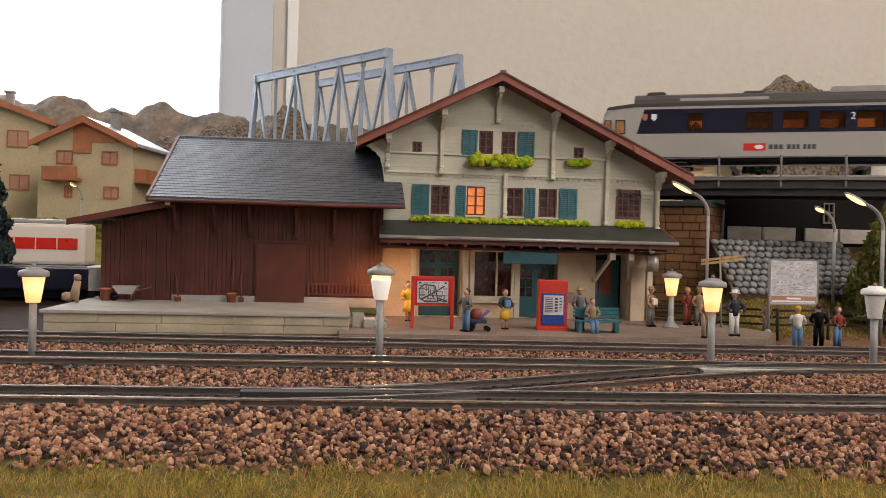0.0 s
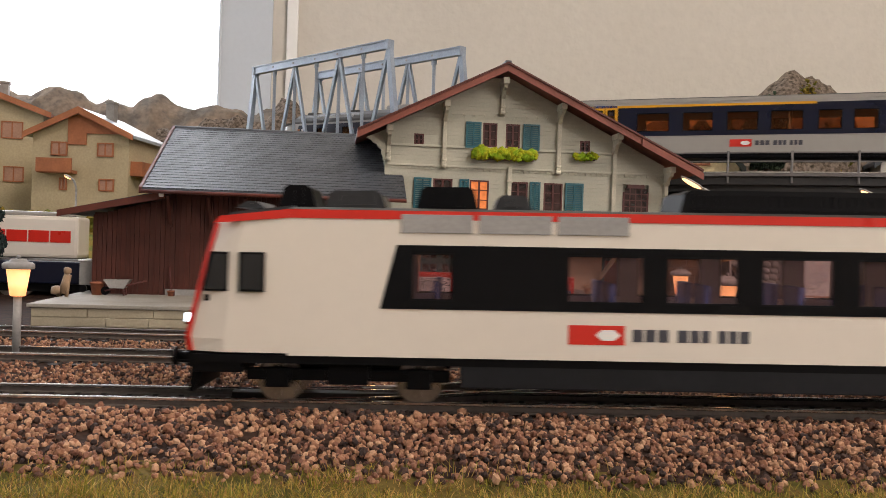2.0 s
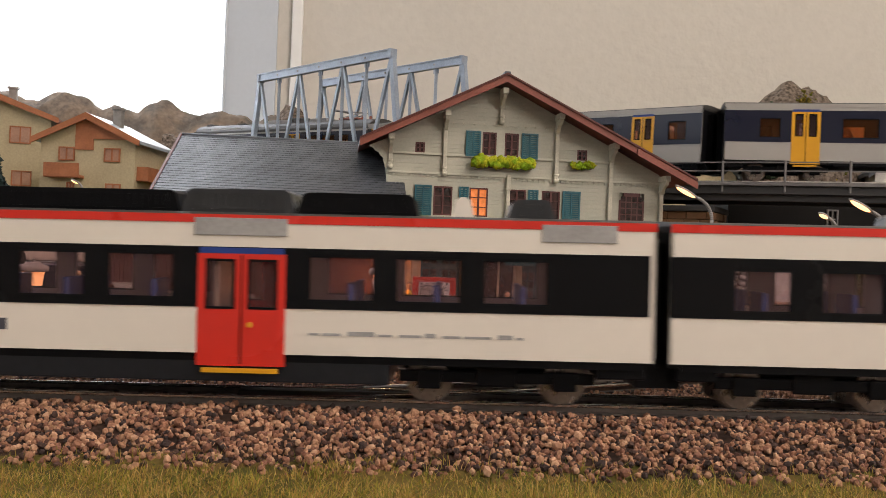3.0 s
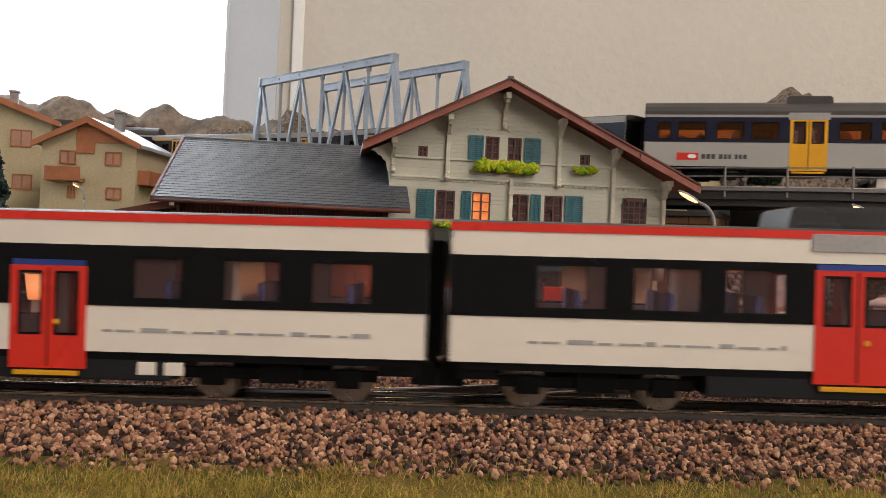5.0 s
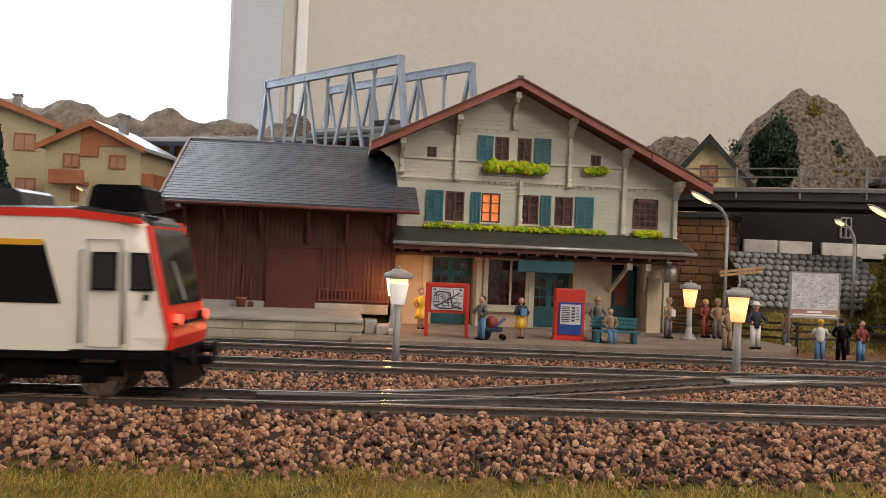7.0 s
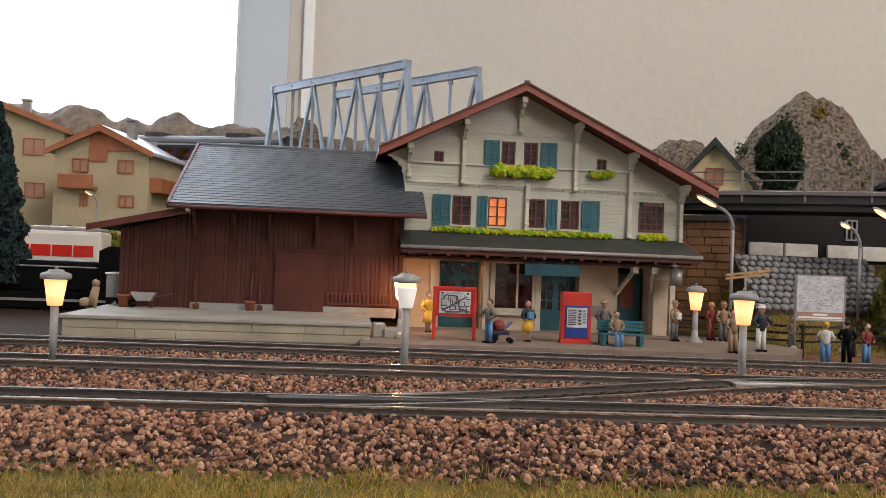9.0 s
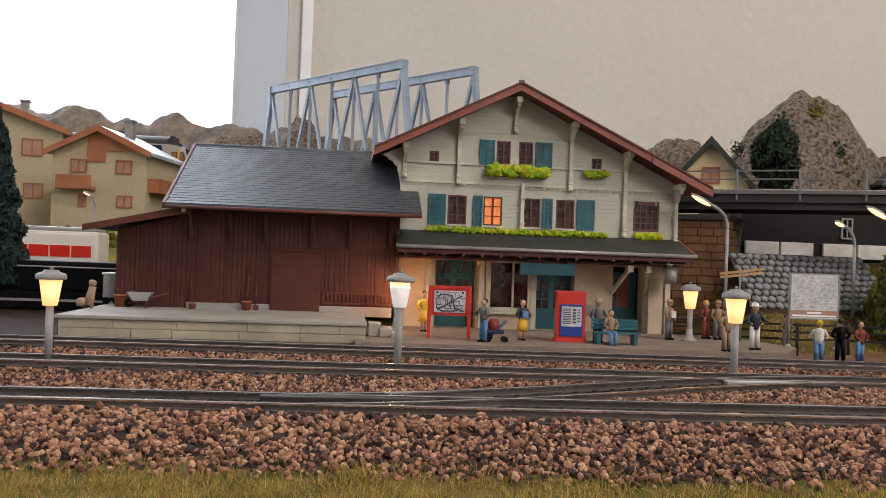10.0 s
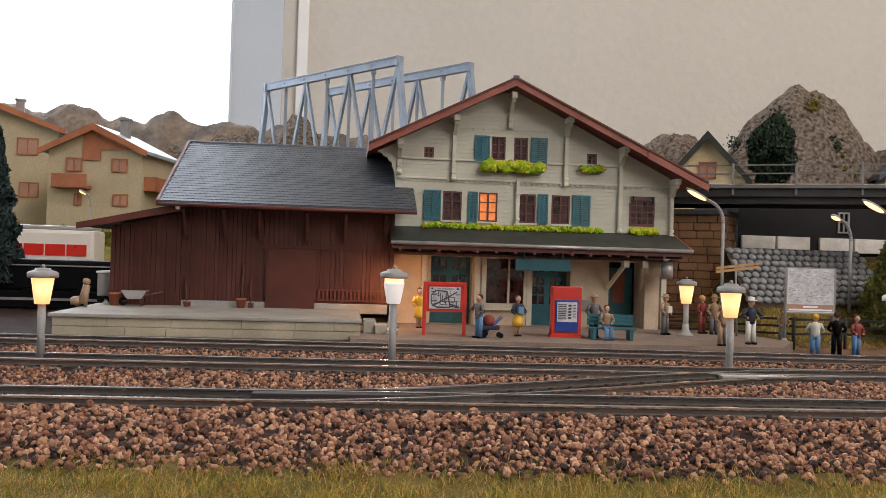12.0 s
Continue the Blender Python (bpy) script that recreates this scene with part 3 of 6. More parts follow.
            part("board", box(B(), x + 0.1, x + w - 0.05, 455.6, 457.5, 38.5, top, bevel=0.15), "plank", s)
        else:
            part("board", box(B(), x + 0.1, x + w - 0.05, 455.5 + rnd.uniform(-0.12, 0.12), 457.5, 11 if x > -74 else 7.5, top, bevel=0.15), "plank", s)
            if rnd.random() < 0.3:
                part("batten", box(B(), x - 0.25, x + 0.25, 455.1, 456, 11 if x > -74 else 7.5, top), "plank", s)
        x += w
    d = part("sliding_door", box(B(), -34, -9.5, 454.6, 456.2, 8, 38, bevel=0.2), "plank", s, "smooth oxblood sliding door")
    part("door_rail", box(B(), -36, 12, 454.0, 455.2, 38, 39.2), "plank", d)
    part("door_edge", box(B(), -34, -33, 454.2, 455, 8, 38), "plank", d)
    part("cross_rail", box(B(), -74, 27, 454.8, 456, 37.6, 38.4), "plank", s)
    part("grille", holed(B(), -8, 27, 12, 18, 454.6, 455.4, [(x0, x0 + 1.2, 12.8, 17.2) for x0 in np.arange(-7, 26, 2.0)]), "trim_red", s)
    # brackets under the eaves
    for x in (-73, -54, -37, -14, 5, 25):
        b = part("bracket", box(B(), x - 0.9, x + 0.9, 453.4, 455.6, 41, 54, bevel=0.2), "plank", s)
        part("strut", bar(B(), (x, 454, 43), (x, 444, 56), 1.4, 1.8), "plank", b)
    # roof
    for sgn in (1, -1):
        y0, y1 = (439, 520) if sgn == 1 else (601, 520)
        bm = prism(B(), [(y0, 57.0), (y0, 58.6), (y1, 96.6), (y1, 94.8)], -84, 39.5, "x")
        part("roof", bm, "slate", s)
    rows, cols = 26, 56
    ang = math.degrees(math.atan2(38.0, 81))
    tile = mesh_of(prism(B(), [(-1.03, 0.35), (-0.75, 0), (0.75, 0), (1.03, 0.35), (1.03, 3.8), (-1.03, 3.8)], 0, 0.42, "z"), "slate", "shingle")
    tot, ln = 0, math.hypot(81, 38.0)
    for r in range(rows):
        for c in range(cols + 1):
            x = -83.0 + 2.2 * c + (1.1 if r % 2 else 0)
            if x > 38.5:
                continue
            k = r * ln / rows
            m = Matrix.Translation((x * MM, (439.2 + k * 81 / ln) * MM, (58.75 + k * 38.0 / ln) * MM)) @ pose(0, 0, 0, ang - 3.5, 0, 0)
            if tot < 300 and r < 8:
                piece("shingle", tile, s, m)
                tot += 1
            else:
                SHINGLES.append((m, tile))
    bm = B()
    for m, t in SHINGLES:
        tmp = bmesh.new()
        tmp.from_mesh(t)
        tmp.transform(m)
        me = bpy.data.meshes.new("tmp")
        tmp.to_mesh(me)
        bm.from_mesh(me)
        tmp.free()
        bpy.data.meshes.remove(me)
    bm.transform(Matrix.Scale(1000, 4))
    tagged(part("shingles", bm, "slate", s, clean=False), kind="stuff")
    part("verge_board", prism(B(), [(438.6, 56.2), (438.6, 59.2), (520, 97.6), (520, 94.0)], -85.2, -83.8, "x"), "trim_red", s)
    part("ridge", rod(B(), (-84, 520, 96.8), (24, 520, 96.8), 1.0), "slate", s)
    part("gutter", rod(B(), (-84, 438.2, 57.2), (39.5, 438.2, 57.2), 0.9), "trim_red", s)
    # lean-to roof
    part("annex_roof", prism(B(), [(-122, 45.5), (-122, 47.4), (-74, 58.2), (-74, 56.0)], 444, 540, "y"), "slate", s)
    part("annex_fascia", prism(B(), [(-122.6, 44.2), (-122.6, 47.2), (-74, 57.6), (-74, 54.4)], 442.6, 444.2, "y"), "trim_red", s)
    part("downpipe_head", rod(B(), (-75.5, 441.5, 55), (-75.5, 441.5, 59.5), 1.2), "lamp_white", s)


SHINGLES = []


def sash(x0, x1, z0, z1, y, parent, mid=True, lit=False, rows=3):
    """A brown casement window with glazing bars, recessed at y."""
    w = part("window", holed(B(), x0, x1, z0, z1, y - 0.5, y + 1.0, [(x0 + 0.8, x1 - 0.8, z0 + 0.8, z1 - 0.8)]), "brown_win", parent)
    part("pane", box(B(), x0 + 0.5, x1 - 0.5, y + 0.3, y + 0.7, z0 + 0.5, z1 - 0.5), "pane_lit" if lit else "pane", w, "warmly lit pane" if lit else "")
    if mid:
        cx = (x0 + x1) / 2
        part("mullion", box(B(), cx - 0.5, cx + 0.5, y - 0.4, y + 0.4, z0 + 0.6, z1 - 0.6), "brown_win", w)
    for k in range(1, rows):
        z = z0 + (z1 - z0) * k / rows
        part("glazing_bar", box(B(), x0 + 0.6, x1 - 0.6, y - 0.25, y + 0.35, z - 0.22, z + 0.22), "brown_win", w)
    return w


def shutter(x0, x1, z0, z1, y, parent):
    s = part("shutter", holed(B(), x0, x1, z0, z1, y - 0.9, y, [(x0 + 0.9, (x0 + x1) / 2 - 0.4, z0 + 1, z1 - 1), ((x0 + x1) / 2 + 0.4, x1 - 0.9, z0 + 1, z1 - 1)]), "teal", parent)
    z = z0 + 1.2
    while z < z1 - 1:
        part("slat", bar(B(), (x0 + 0.7, y - 0.45, z), (x1 - 0.7, y - 0.45, z), 0.5, 0.75), "teal", s)
        z += 1.05


def flower_box(x0, x1, z0, z1, y, parent, label):
    rnd = random.Random(int(x0 * 10))
    f = thing("flower_box", label=label, category="flower box", group="flower boxes")
    part("trough", box(B(), x0 + 0.5, x1 - 0.5, y - 2.4, y - 0.2, z0, (z0 + z1) / 2), "brown_win", f)
    bm = B()
    x = x0
    while x < x1:
        lump(bm, (x + 0.6, y - 2.2 + rnd.uniform(-0.6, 0.6), (z0 + z1) / 2 + rnd.uniform(-0.15, 0.25) * (z1 - z0)), rnd.uniform(0.3, 0.48) * (z1 - z0), sub=2, rough=0.5)
        lump(bm, (x + 0.9, y - 2.9, z0 + (z1 - z0) * rnd.uniform(0.15, 0.55)), rnd.uniform(0.2, 0.36) * (z1 - z0), sub=1, rough=0.5)
        x += 1.2
    part("flower_mass", bm, "flowers", f)


def station():
    s = thing("station_building", label="pale green chalet station with red-brown gable roof", category="station")
    YF = 466.0
    wins = [(80, 87.5), (92, 99.5)]
    low = [(55, 65), (74, 84), (94.5, 104.5), (113, 123)]
    holes = [(a, b, 88, 100.3) for a, b in wins] + [(a, b, 55.3, 70.6) for a, b in low] + [(44.5, 49.5, 87.5, 93.2), (131.5, 137, 87.5, 93.4), (155.5, 169.5, 55.5, 71.6)]
    # upper wall: one course of boards after another, cut to the gable
    def span(z):
        return max(30.0, 89.4 - (126.0 - z) / 0.5), min(178.5, 89.4 + (126.0 - z) / 0.5)
    z = 38.0
    while z < 122:
        z1 = z + 2.2
        a, b = span(z1)
        if b - a > 2:
            bm = holed(B(), a, b, z, z1 - 0.06, YF, YF + 2, [h for h in holes if h[3] > z and h[2] < z1])
            a0, b0 = span(z)
            for p, q in ((a0, a), (b0, b)):
                if abs(p - q) > 0.1:
                    prism(bm, [(p, z), (q, z), (q, z1 - 0.06)], YF, YF + 2)
            part("weatherboard", bm, "board", s)
        z = z1
    part("wall_core", prism(B(), [(30.5, 37), (30.5, 94), (89.4, 124), (178, 80), (178, 37)], YF + 2.2, YF + 3.0), "board", s)
    part("wall_side", box(B(), 176.5, 178.4, YF + 3, 560, 0, 79), "board", s)
    part("wall_side", box(B(), 30, 31.8, YF + 3, 560, 0, 92), "board", s)
    part("wall_back", box(B(), 30, 178, 558, 560, 0, 80), "board", s)
    for z in (76.5, 86.6):
        a, b = span(z + 2)
        part("string_course", box(B(), max(a, 31), min(b, 178), YF - 0.9, YF, z, z + 1.1, bevel=0.2), "board", s)
    bm = B()
    for k in range(48):
        x = 33 + k * 3.0
        box(bm, x, x + 1.3, YF - 0.7, YF, 75.3, 76.4)
    part("dentil_strip", bm, "board", s)
    bm = B()
    for k in range(10):
        x = 64 + k * 5.5
        prism(bm, [(x - 0.9, 103), (x, 105), (x + 0.9, 103), (x, 104.2)], YF - 0.5, YF)
    part("fretwork", bm, "cream", s)
    # posts with curved feet
    for x, z0, z1 in ((31.5, 78, 95), (60, 75.5, 108.5), (89.6, 104, 121.5), (120, 74.5, 110), (150, 51, 96), (178.5, 49, 80), (94.5, 52.5, 78)):
        p = part("post", box(B(), x - 1.0, x + 1.0, YF - 2.2, YF, z0 + 1.5, z1, bevel=0.3), "cream", s)
        bm = B()
        rod(bm, (x - 1.3, YF - 1.4, z0 + 1.6), (x + 1.3, YF - 1.4, z0 + 1.6), 1.2)
        part("moulding", rod(B(), (x - 1.3, YF - 1.6, z0 + 4.6), (x + 1.3, YF - 1.6, z0 + 4.6), 0.8), "cream", p)
        part("moulding", bm, "cream", p)
        part("capital", box(B(), x - 1.5, x + 1.5, YF - 2.8, YF, z1 - 8, z1 - 7, bevel=0.2), "cream", p)
        if x != 94.5:
            part("purlin_end", box(B(), x - 1.5, x + 1.5, 455, YF, z1 - 2.2, z1 + 1.0, bevel=0.3), "cream", p)
            bm = B()
            prism(bm, [(YF - 2, z1 - 9), (YF - 2, z1 - 2), (456, z1 - 2), (457, z1 - 4), (460, z1 - 4.8), (462, z1 - 7)], x - 0.9, x + 0.9, "x")
            part("corbel", bm, "cream", p)
    # carved wing at the left edge
    part("carved_wing", prism(B(), [(20, 90), (31, 95), (31, 79), (29, 79), (28.6, 81), (27.8, 82.5), (28, 84), (26, 85.5), (25.5, 87), (23.5, 87.5), (22.5, 89)], YF - 1, YF + 1), "cream", s)
    for i, (a, b) in enumerate(wins):
        sash(a, b, 88, 100.3, YF + 0.6, s)
    for i, (a, b) in enumerate(low):
        sash(a, b, 55.3, 70.6, YF + 0.6, s, lit=i == 1, rows=3)
        part("sill", box(B(), a - 0.8, b + 0.8, YF - 0.8, YF, 54.4, 55.3), "cream", s)
    sash(44.5, 49.5, 87.5, 93.2, YF + 0.6, s, rows=2)
    sash(131.5, 137, 87.5, 93.4, YF + 0.6, s, rows=2)
    a = part("arched_window", prism(B(), [(155.5, 55.5), (155.5, 67.5), (157.5, 68.2), (158, 71.6), (167, 71.6), (167.5, 68.2), (169.5, 67.5), (169.5, 55.5)], YF - 0.3, YF + 1.2), "brown_win", s)
    for i in range(4):
        for j in range(4):
            part("small_pane", box(B(), 156.5 + i * 3.15, 159.0 + i * 3.15, YF - 0.45, YF, 57 + j * 3.3, 59.7 + j * 3.3), "pane", a)
    for x0, x1, z0, z1 in ((71, 79, 87, 100.5), (101, 109.8, 87, 100.6), (45, 54, 55, 70.8), (68.5, 73.5, 55, 70.8), (105.5, 111, 55, 70.8), (124.3, 134, 55, 71)):
        shutter(x0, x1, z0, z1, YF - 0.1, s)
    flower_box(75, 107, 81.2, 87.2, YF - 0.5, s, "yellow-green flower box below the gable windows")
    flower_box(128, 139.5, 83, 87.0, YF - 0.5, s, "small yellow-green flower box below a little window")
    flower_box(44, 140, 50.8, 54.0, YF - 0.6, s, "long row of yellow-green flowers above the awning")
    flower_box(156.5, 169, 50.5, 54.8, YF - 0.6, s, "yellow-green flower box below the arched window")
    # gable roof
    for sg, xe, ze in ((-1, 15.2, 90.3), (1, 193.0, 77.4)):
        zr = 128.0
        part("roof", prism(B(), [(xe, ze + 1.2), (xe, ze + 2.6), (89.4, zr + 1.4), (89.4, zr)], 452.5, 575), "slate", s)
        part("soffit", prism(B(), [(xe, ze), (xe, ze + 1.2), (89.4, zr), (89.4, zr - 1.4)], 453, 575), "verge", s)
        part("barge_board", prism(B(), [(xe, ze - 2.2), (xe, ze + 1.6), (89.4, zr + 0.6), (89.4, zr - 3.2)], 451.2, 453), "verge", s)
        part("barge_cap", prism(B(), [(xe, ze + 1.4), (xe, ze + 2.4), (89.4, zr + 1.4), (89.4, zr + 0.4)], 450.4, 453), "trim_red", s)
        xq = xe + (89.4 - xe) * (0.32 if sg == 1 else 0.0)
        if sg == 1:
            part("lower_barge", prism(B(), [(xe, ze - 3.0), (xe, ze + 0.4), (xq, ze + (zr - ze) * 0.32 + 0.4), (xq, ze + (zr - ze) * 0.32 - 3.2)], 450.2, 451.4), "verge", s)
    part("ridge_cap", box(B(), 87.7, 91.1, 450.8, 575, 128.0, 130.2, bevel=0.7), "slate", s)
    # awning
    aw = part("awning", prism(B(), [(440, 42.2), (440, 43.4), (YF - 0.2, 51.6), (YF - 0.2, 49.8)], 27.5, 180.5, "x"), "mossy", s)
    part("gutter", rod(B(), (27.2, 439.4, 42.6), (181, 439.4, 42.6), 1.0), "gutter", aw)
    part("fascia", box(B(), 28, 180, 440.6, 441.6, 39.6, 42.2), "trim_red", aw)
    for k in range(16):
        x = 32 + k * 9.6
        part("rafter_end", box(B(), x - 0.7, x + 0.7, 440.2, 464, 38.6, 40.4), "trim_red", aw)
    part("edge_trim", bar(B(), (180.6, 440, 43), (180.6, YF, 51), 0.8, 1.4), "verge", aw)
    # ground floor
    gh = [(50, 72, 1, 36.5), (77.5, 101.5, 11, 36.5), (104, 125, 1, 36.5), (146, 163, 1, 36)]
    part("ground_wall", holed(B(), 29.5, 178, 0.5, 38, 468, 477, gh), "render", s)
    part("ceiling_board", box(B(), 29, 178, 450, 470, 36.8, 38), "trim_red", s)
    # Near-black sheet added as the shade behind the doors and the recess.
    part("back_room", box(B(), 48, 165, 484, 485, 0.5, 38), "near_black", s)
    for x in (46.5, 74.5, 102.6, 176):
        part("pilaster", box(B(), x - 1.5, x + 1.5, 466.4, 468.4, 1, 38, bevel=0.2), "cream", s)
    for x0, x1 in ((50, 72), (104, 125)):
        d = part("double_door", holed(B(), x0, x1, 1, 36.5, 477.5, 478.8, [(x0 + 2 + i * (x1 - x0 - 1) / 2, x0 + (i + 1) * (x1 - x0 - 1) / 2 - 1, z0, z1) for i in (0, 1) for z0, z1 in ((12, 26.5), (29.5, 35))]), "teal", s, "blue-green double door with glazing")
        part("pane", box(B(), x0 + 1, x1 - 1, 478.2, 478.5, 11, 36), "pane", d)
        bm = B()
        for i in (0, 1):
            cx = x0 + 2 + i * (x1 - x0 - 1) / 2 + (x1 - x0 - 7) / 4
            box(bm, cx - 0.35, cx + 0.35, 477.3, 478.2, 12, 35)
            for z in (17, 22):
                box(bm, cx - 4, cx + 4, 477.3, 478.2, z - 0.3, z + 0.3)
            box(bm, x0 + 2 + i * (x1 - x0 - 1) / 2, x0 + (i + 1) * (x1 - x0 - 1) / 2 - 1, 477.2, 477.6, 3.5, 9.5)
        part("door_glazing", bm, "teal", d)
    w = part("ticket_window", holed(B(), 77, 102, 10, 37, 467, 468.6, [(79.5, 91, 12.5, 36), (92, 99.5, 12.5, 36)]), "cream", s)
    part("pane", box(B(), 78, 101, 468.8, 469.2, 11.5, 36.5), "pane", w)
    part("ledge", box(B(), 76, 103, 463.5, 468, 9, 10.2, bevel=0.2), "cream", w)
    part("lower_panel", box(B(), 78, 101, 466.8, 468.2, 1, 9), "render", w)
    r = part("recess_door", box(B(), 147, 162.5, 479, 480, 1, 33), "teal", s)
    part("door_panel", box(B(), 151, 158, 478.4, 479.2, 14, 31), "verge", r)
    for x in (145, 164):
        b = part("arch_bracket", bar(B(), (x, 467, 22), (x + (4.5 if x < 150 else -4.5), 452, 35), 1.6, 1.8), "cream", s)
        part("bracket_head", box(B(), x + (3 if x < 150 else -6), x + (6 if x < 150 else -3), 449, 454, 33.5, 37), "cream", b)
    part("corner_pillar", box(B(), 163.5, 171.5, 461, 470, 0.5, 30, bevel=0.5), "render", s)
    part("wall_patch", box(B(), 130, 139, 466.9, 467.6, 9.5, 15.5, bevel=0.2), "gutter", s)
    o = thing("platform_sign", label="blank blue-green hanging station sign under the awning", category="sign")
    part("panel", box(B(), 91, 119.5, 447, 448.6, 30.5, 36.6, bevel=0.3), "teal", o)
    for x in (95.5, 115.5):
        part("hanger", box(B(), x - 0.4, x + 0.4, 447.4, 448.2, 36.6, 41), "teal", o)
    o = thing("station_clock", label="round grey double-faced station clock on the corner", category="clock")
    part("case", rod(B(), (168, 449, 32.5), (173.5, 447, 32.5), 4.6, seg=20), "gutter", o)
    part("dial", rod(B(), (167.4, 449.2, 32.5), (167.9, 449, 32.5), 3.9, seg=20), "lamp_white", o)
    part("arm", box(B(), 169, 171, 448, 466, 37, 38), "gutter", o)


# ---- trains ----
def railcar(name, label, spec, group):
    """A railcar, its length along x from 0, its middle at y = 0, the rail top at z = 0."""
    bz0, bz1 = spec.get("band_z", (22.6, 37.2))
    L, body, band, door_c, stripe, roof_c = spec["length"], spec["body"], spec["band_colour"], spec["door_colour"], spec["stripe"], spec["roof"]
    car = thing(name, label=label, category="railcar", group=group)
    W = 16.5
    nose = spec.get("nose")
    x0, x1 = (24.0 if nose == "front" else 0.0), (L - 24.0 if nose == "rear" else L)
    wins, doors = spec["windows"], spec["doors"]
    wz0, wz1 = spec.get("sill", (24.5, 35.5))
    holes = [(a, b, *(c or (wz0, wz1))) for a, b, c in wins] + [(a, b, spec.get("door_z", (8.5, 35.6))[0], spec.get("door_z", (8.5, 35.6))[1] + 0.02) for a, b in doors]
    for sg in (-1, 1):
        y = sg * W
        part("side_wall", holed(B(), x0, x1, 11.5, 43.0, y, y - sg * 0.8, holes), body, car)
        b0, b1 = spec["band"]
        bholes = [(a, b, *(c or (wz0, wz1))) for a, b, c in wins] + [(a, b, spec.get("door_z", (8.5, 35.6))[0], spec.get("door_z", (8.5, 35.6))[1] + 0.02) for a, b in doors]
        part("window_band", holed(B(), b0, b1, bz0, bz1, y + sg * 0.18, y + sg * 0.004, bholes), band, car)
        for a, b, k in spec.get("slants", ()):
            pts = [(a, bz0), (b, bz0), (b, bz1), (a + k, bz1)] if k > 0 else [(a, bz0), (b, bz0), (b + k, bz1), (a, bz1)]
            part("band_end", prism(B(), pts, y + sg * 0.18, y + sg * 0.004), band, car)
        part("roof_stripe", box(B(), x0, x1, min(y, y + sg * 0.2), max(y, y + sg * 0.2), 43.0, 45.0), stripe, car)
        for a, b in spec.get("yellow", ()):
            part("class_stripe", box(B(), a, b, min(y, y + sg * 0.3), max(y, y + sg * 0.3), bz1 - 1.0, bz1 + 0.4), "car_yellow", car)
        for a, b in spec.get("grilles", ()):
            g = part("roof_grille", box(B(), a, b, min(y, y + sg * 0.35), max(y, y + sg * 0.35), 40.0, 44.2, bevel=0.1), "pale_grey", car)
        for a, b, c in wins:
            za, zb = c or (wz0, wz1)
            w = part("window", box(B(), a, b, min(y - sg * 0.3, y - sg * 0.55), max(y - sg * 0.3, y - sg * 0.55), za, zb), spec.get("glass", "glass"), car)
            w.visible_shadow = False
            part("window_seal", holed(B(), a, b, za, zb, y + sg * 0.1, y - sg * 0.5, [(a + 0.45, b - 0.45, za + 0.45, zb - 0.45)]), "black", w)
        for a, b in doors:
            mid = (a + b) / 2
            d0, d1, dz = spec.get("door_z", (8.5, 35.6, 22.5))
            d = part("door", holed(B(), a, b, d0, d1, y + sg * 0.25, y - sg * 0.6, [(a + 2.2, mid - 1.8, dz, d1 - 1.6), (mid + 1.8, b - 2.2, dz, d1 - 1.6)]), door_c, car)
            part("door_gap", box(B(), mid - 0.22, mid + 0.22, min(y, y + sg * 0.3), max(y, y + sg * 0.3), d0 + 0.5, d1 - 0.4), "black", d)
            for u, v in ((a + 2.2, mid - 1.8), (mid + 1.8, b - 2.2)):
                part("door_window", box(B(), u - 0.4, v + 0.4, min(y - sg * 0.2, y - sg * 0.45), max(y - sg * 0.2, y - sg * 0.45), dz - 0.4, d1 - 1.2), "glass", d)
                part("window_seal", holed(B(), u - 0.3, v + 0.3, dz - 0.3, d1 - 1.3, y + sg * 0.32, y, [(u + 0.3, v - 0.3, dz + 0.3, d1 - 1.9)]), "black", d)
            part("step", box(B(), a + 1.5, b - 1.5, min(y, y + sg * 0.8), max(y, y + sg * 0.8), d0 - 1.6, d0 - 0.5), "car_yellow", d)
            part("door_button", rod(B(), (mid + 2.2, y + sg * 0.2, 18.5), (mid + 2.2, y + sg * 0.6, 18.5), 0.7), "car_yellow", d)
            part("door_header", box(B(), a + 0.5, b - 0.5, min(y, y + sg * 0.3), max(y, y + sg * 0.3), d1, d1 + 1.4), "blue", d)
        # emblem and the lettering beside it, as plain bars
        for a in spec.get("emblems", ()):
            e = part("emblem", box(B(), a, a + 12.8, min(y, y + sg * 0.12), max(y, y + sg * 0.12), 15.2, 19.6), "car_red", car, "red emblem panel")
            bm = B()
            prism(bm, [(a + 6.2, 17.4), (a + 7.6, 18.6), (a + 10.4, 18.6), (a + 11.8, 17.4), (a + 10.4, 16.2), (a + 7.6, 16.2)], y, y + sg * 0.2)
            part("emblem_mark", bm, "white", e)
            bm = B()
            for q0, q1 in ((14.6, 16.9), (17.5, 19.8), (20.4, 22.7), (24.8, 27.1), (27.7, 29.6), (30.2, 32.0), (34.0, 35.8), (36.4, 38.2), (38.8, 41.0)):
                box(bm, a + q0, a + q1, min(y, y + sg * 0.1), max(y, y + sg * 0.1), 16.0, 18.8)
            part("lettering_bar", bm, "ink", car)
        for a, b in spec.get("fine_print", ()):
            bm = B()
            n = 0
            q = a
            while q < b:
                wl = 2.5 + (n * 7 % 5)
                box(bm, q, min(q + wl, b), min(y, y + sg * 0.1), max(y, y + sg * 0.1), 16.3, 16.9 + 0.5 * (n % 3 == 2))
                q += wl + 0.7 + (n % 2)
                n += 1
            part("fine_lettering", bm, "pale_grey", car)
        for a, text in spec.get("digits", ()):
            if sg == -1:
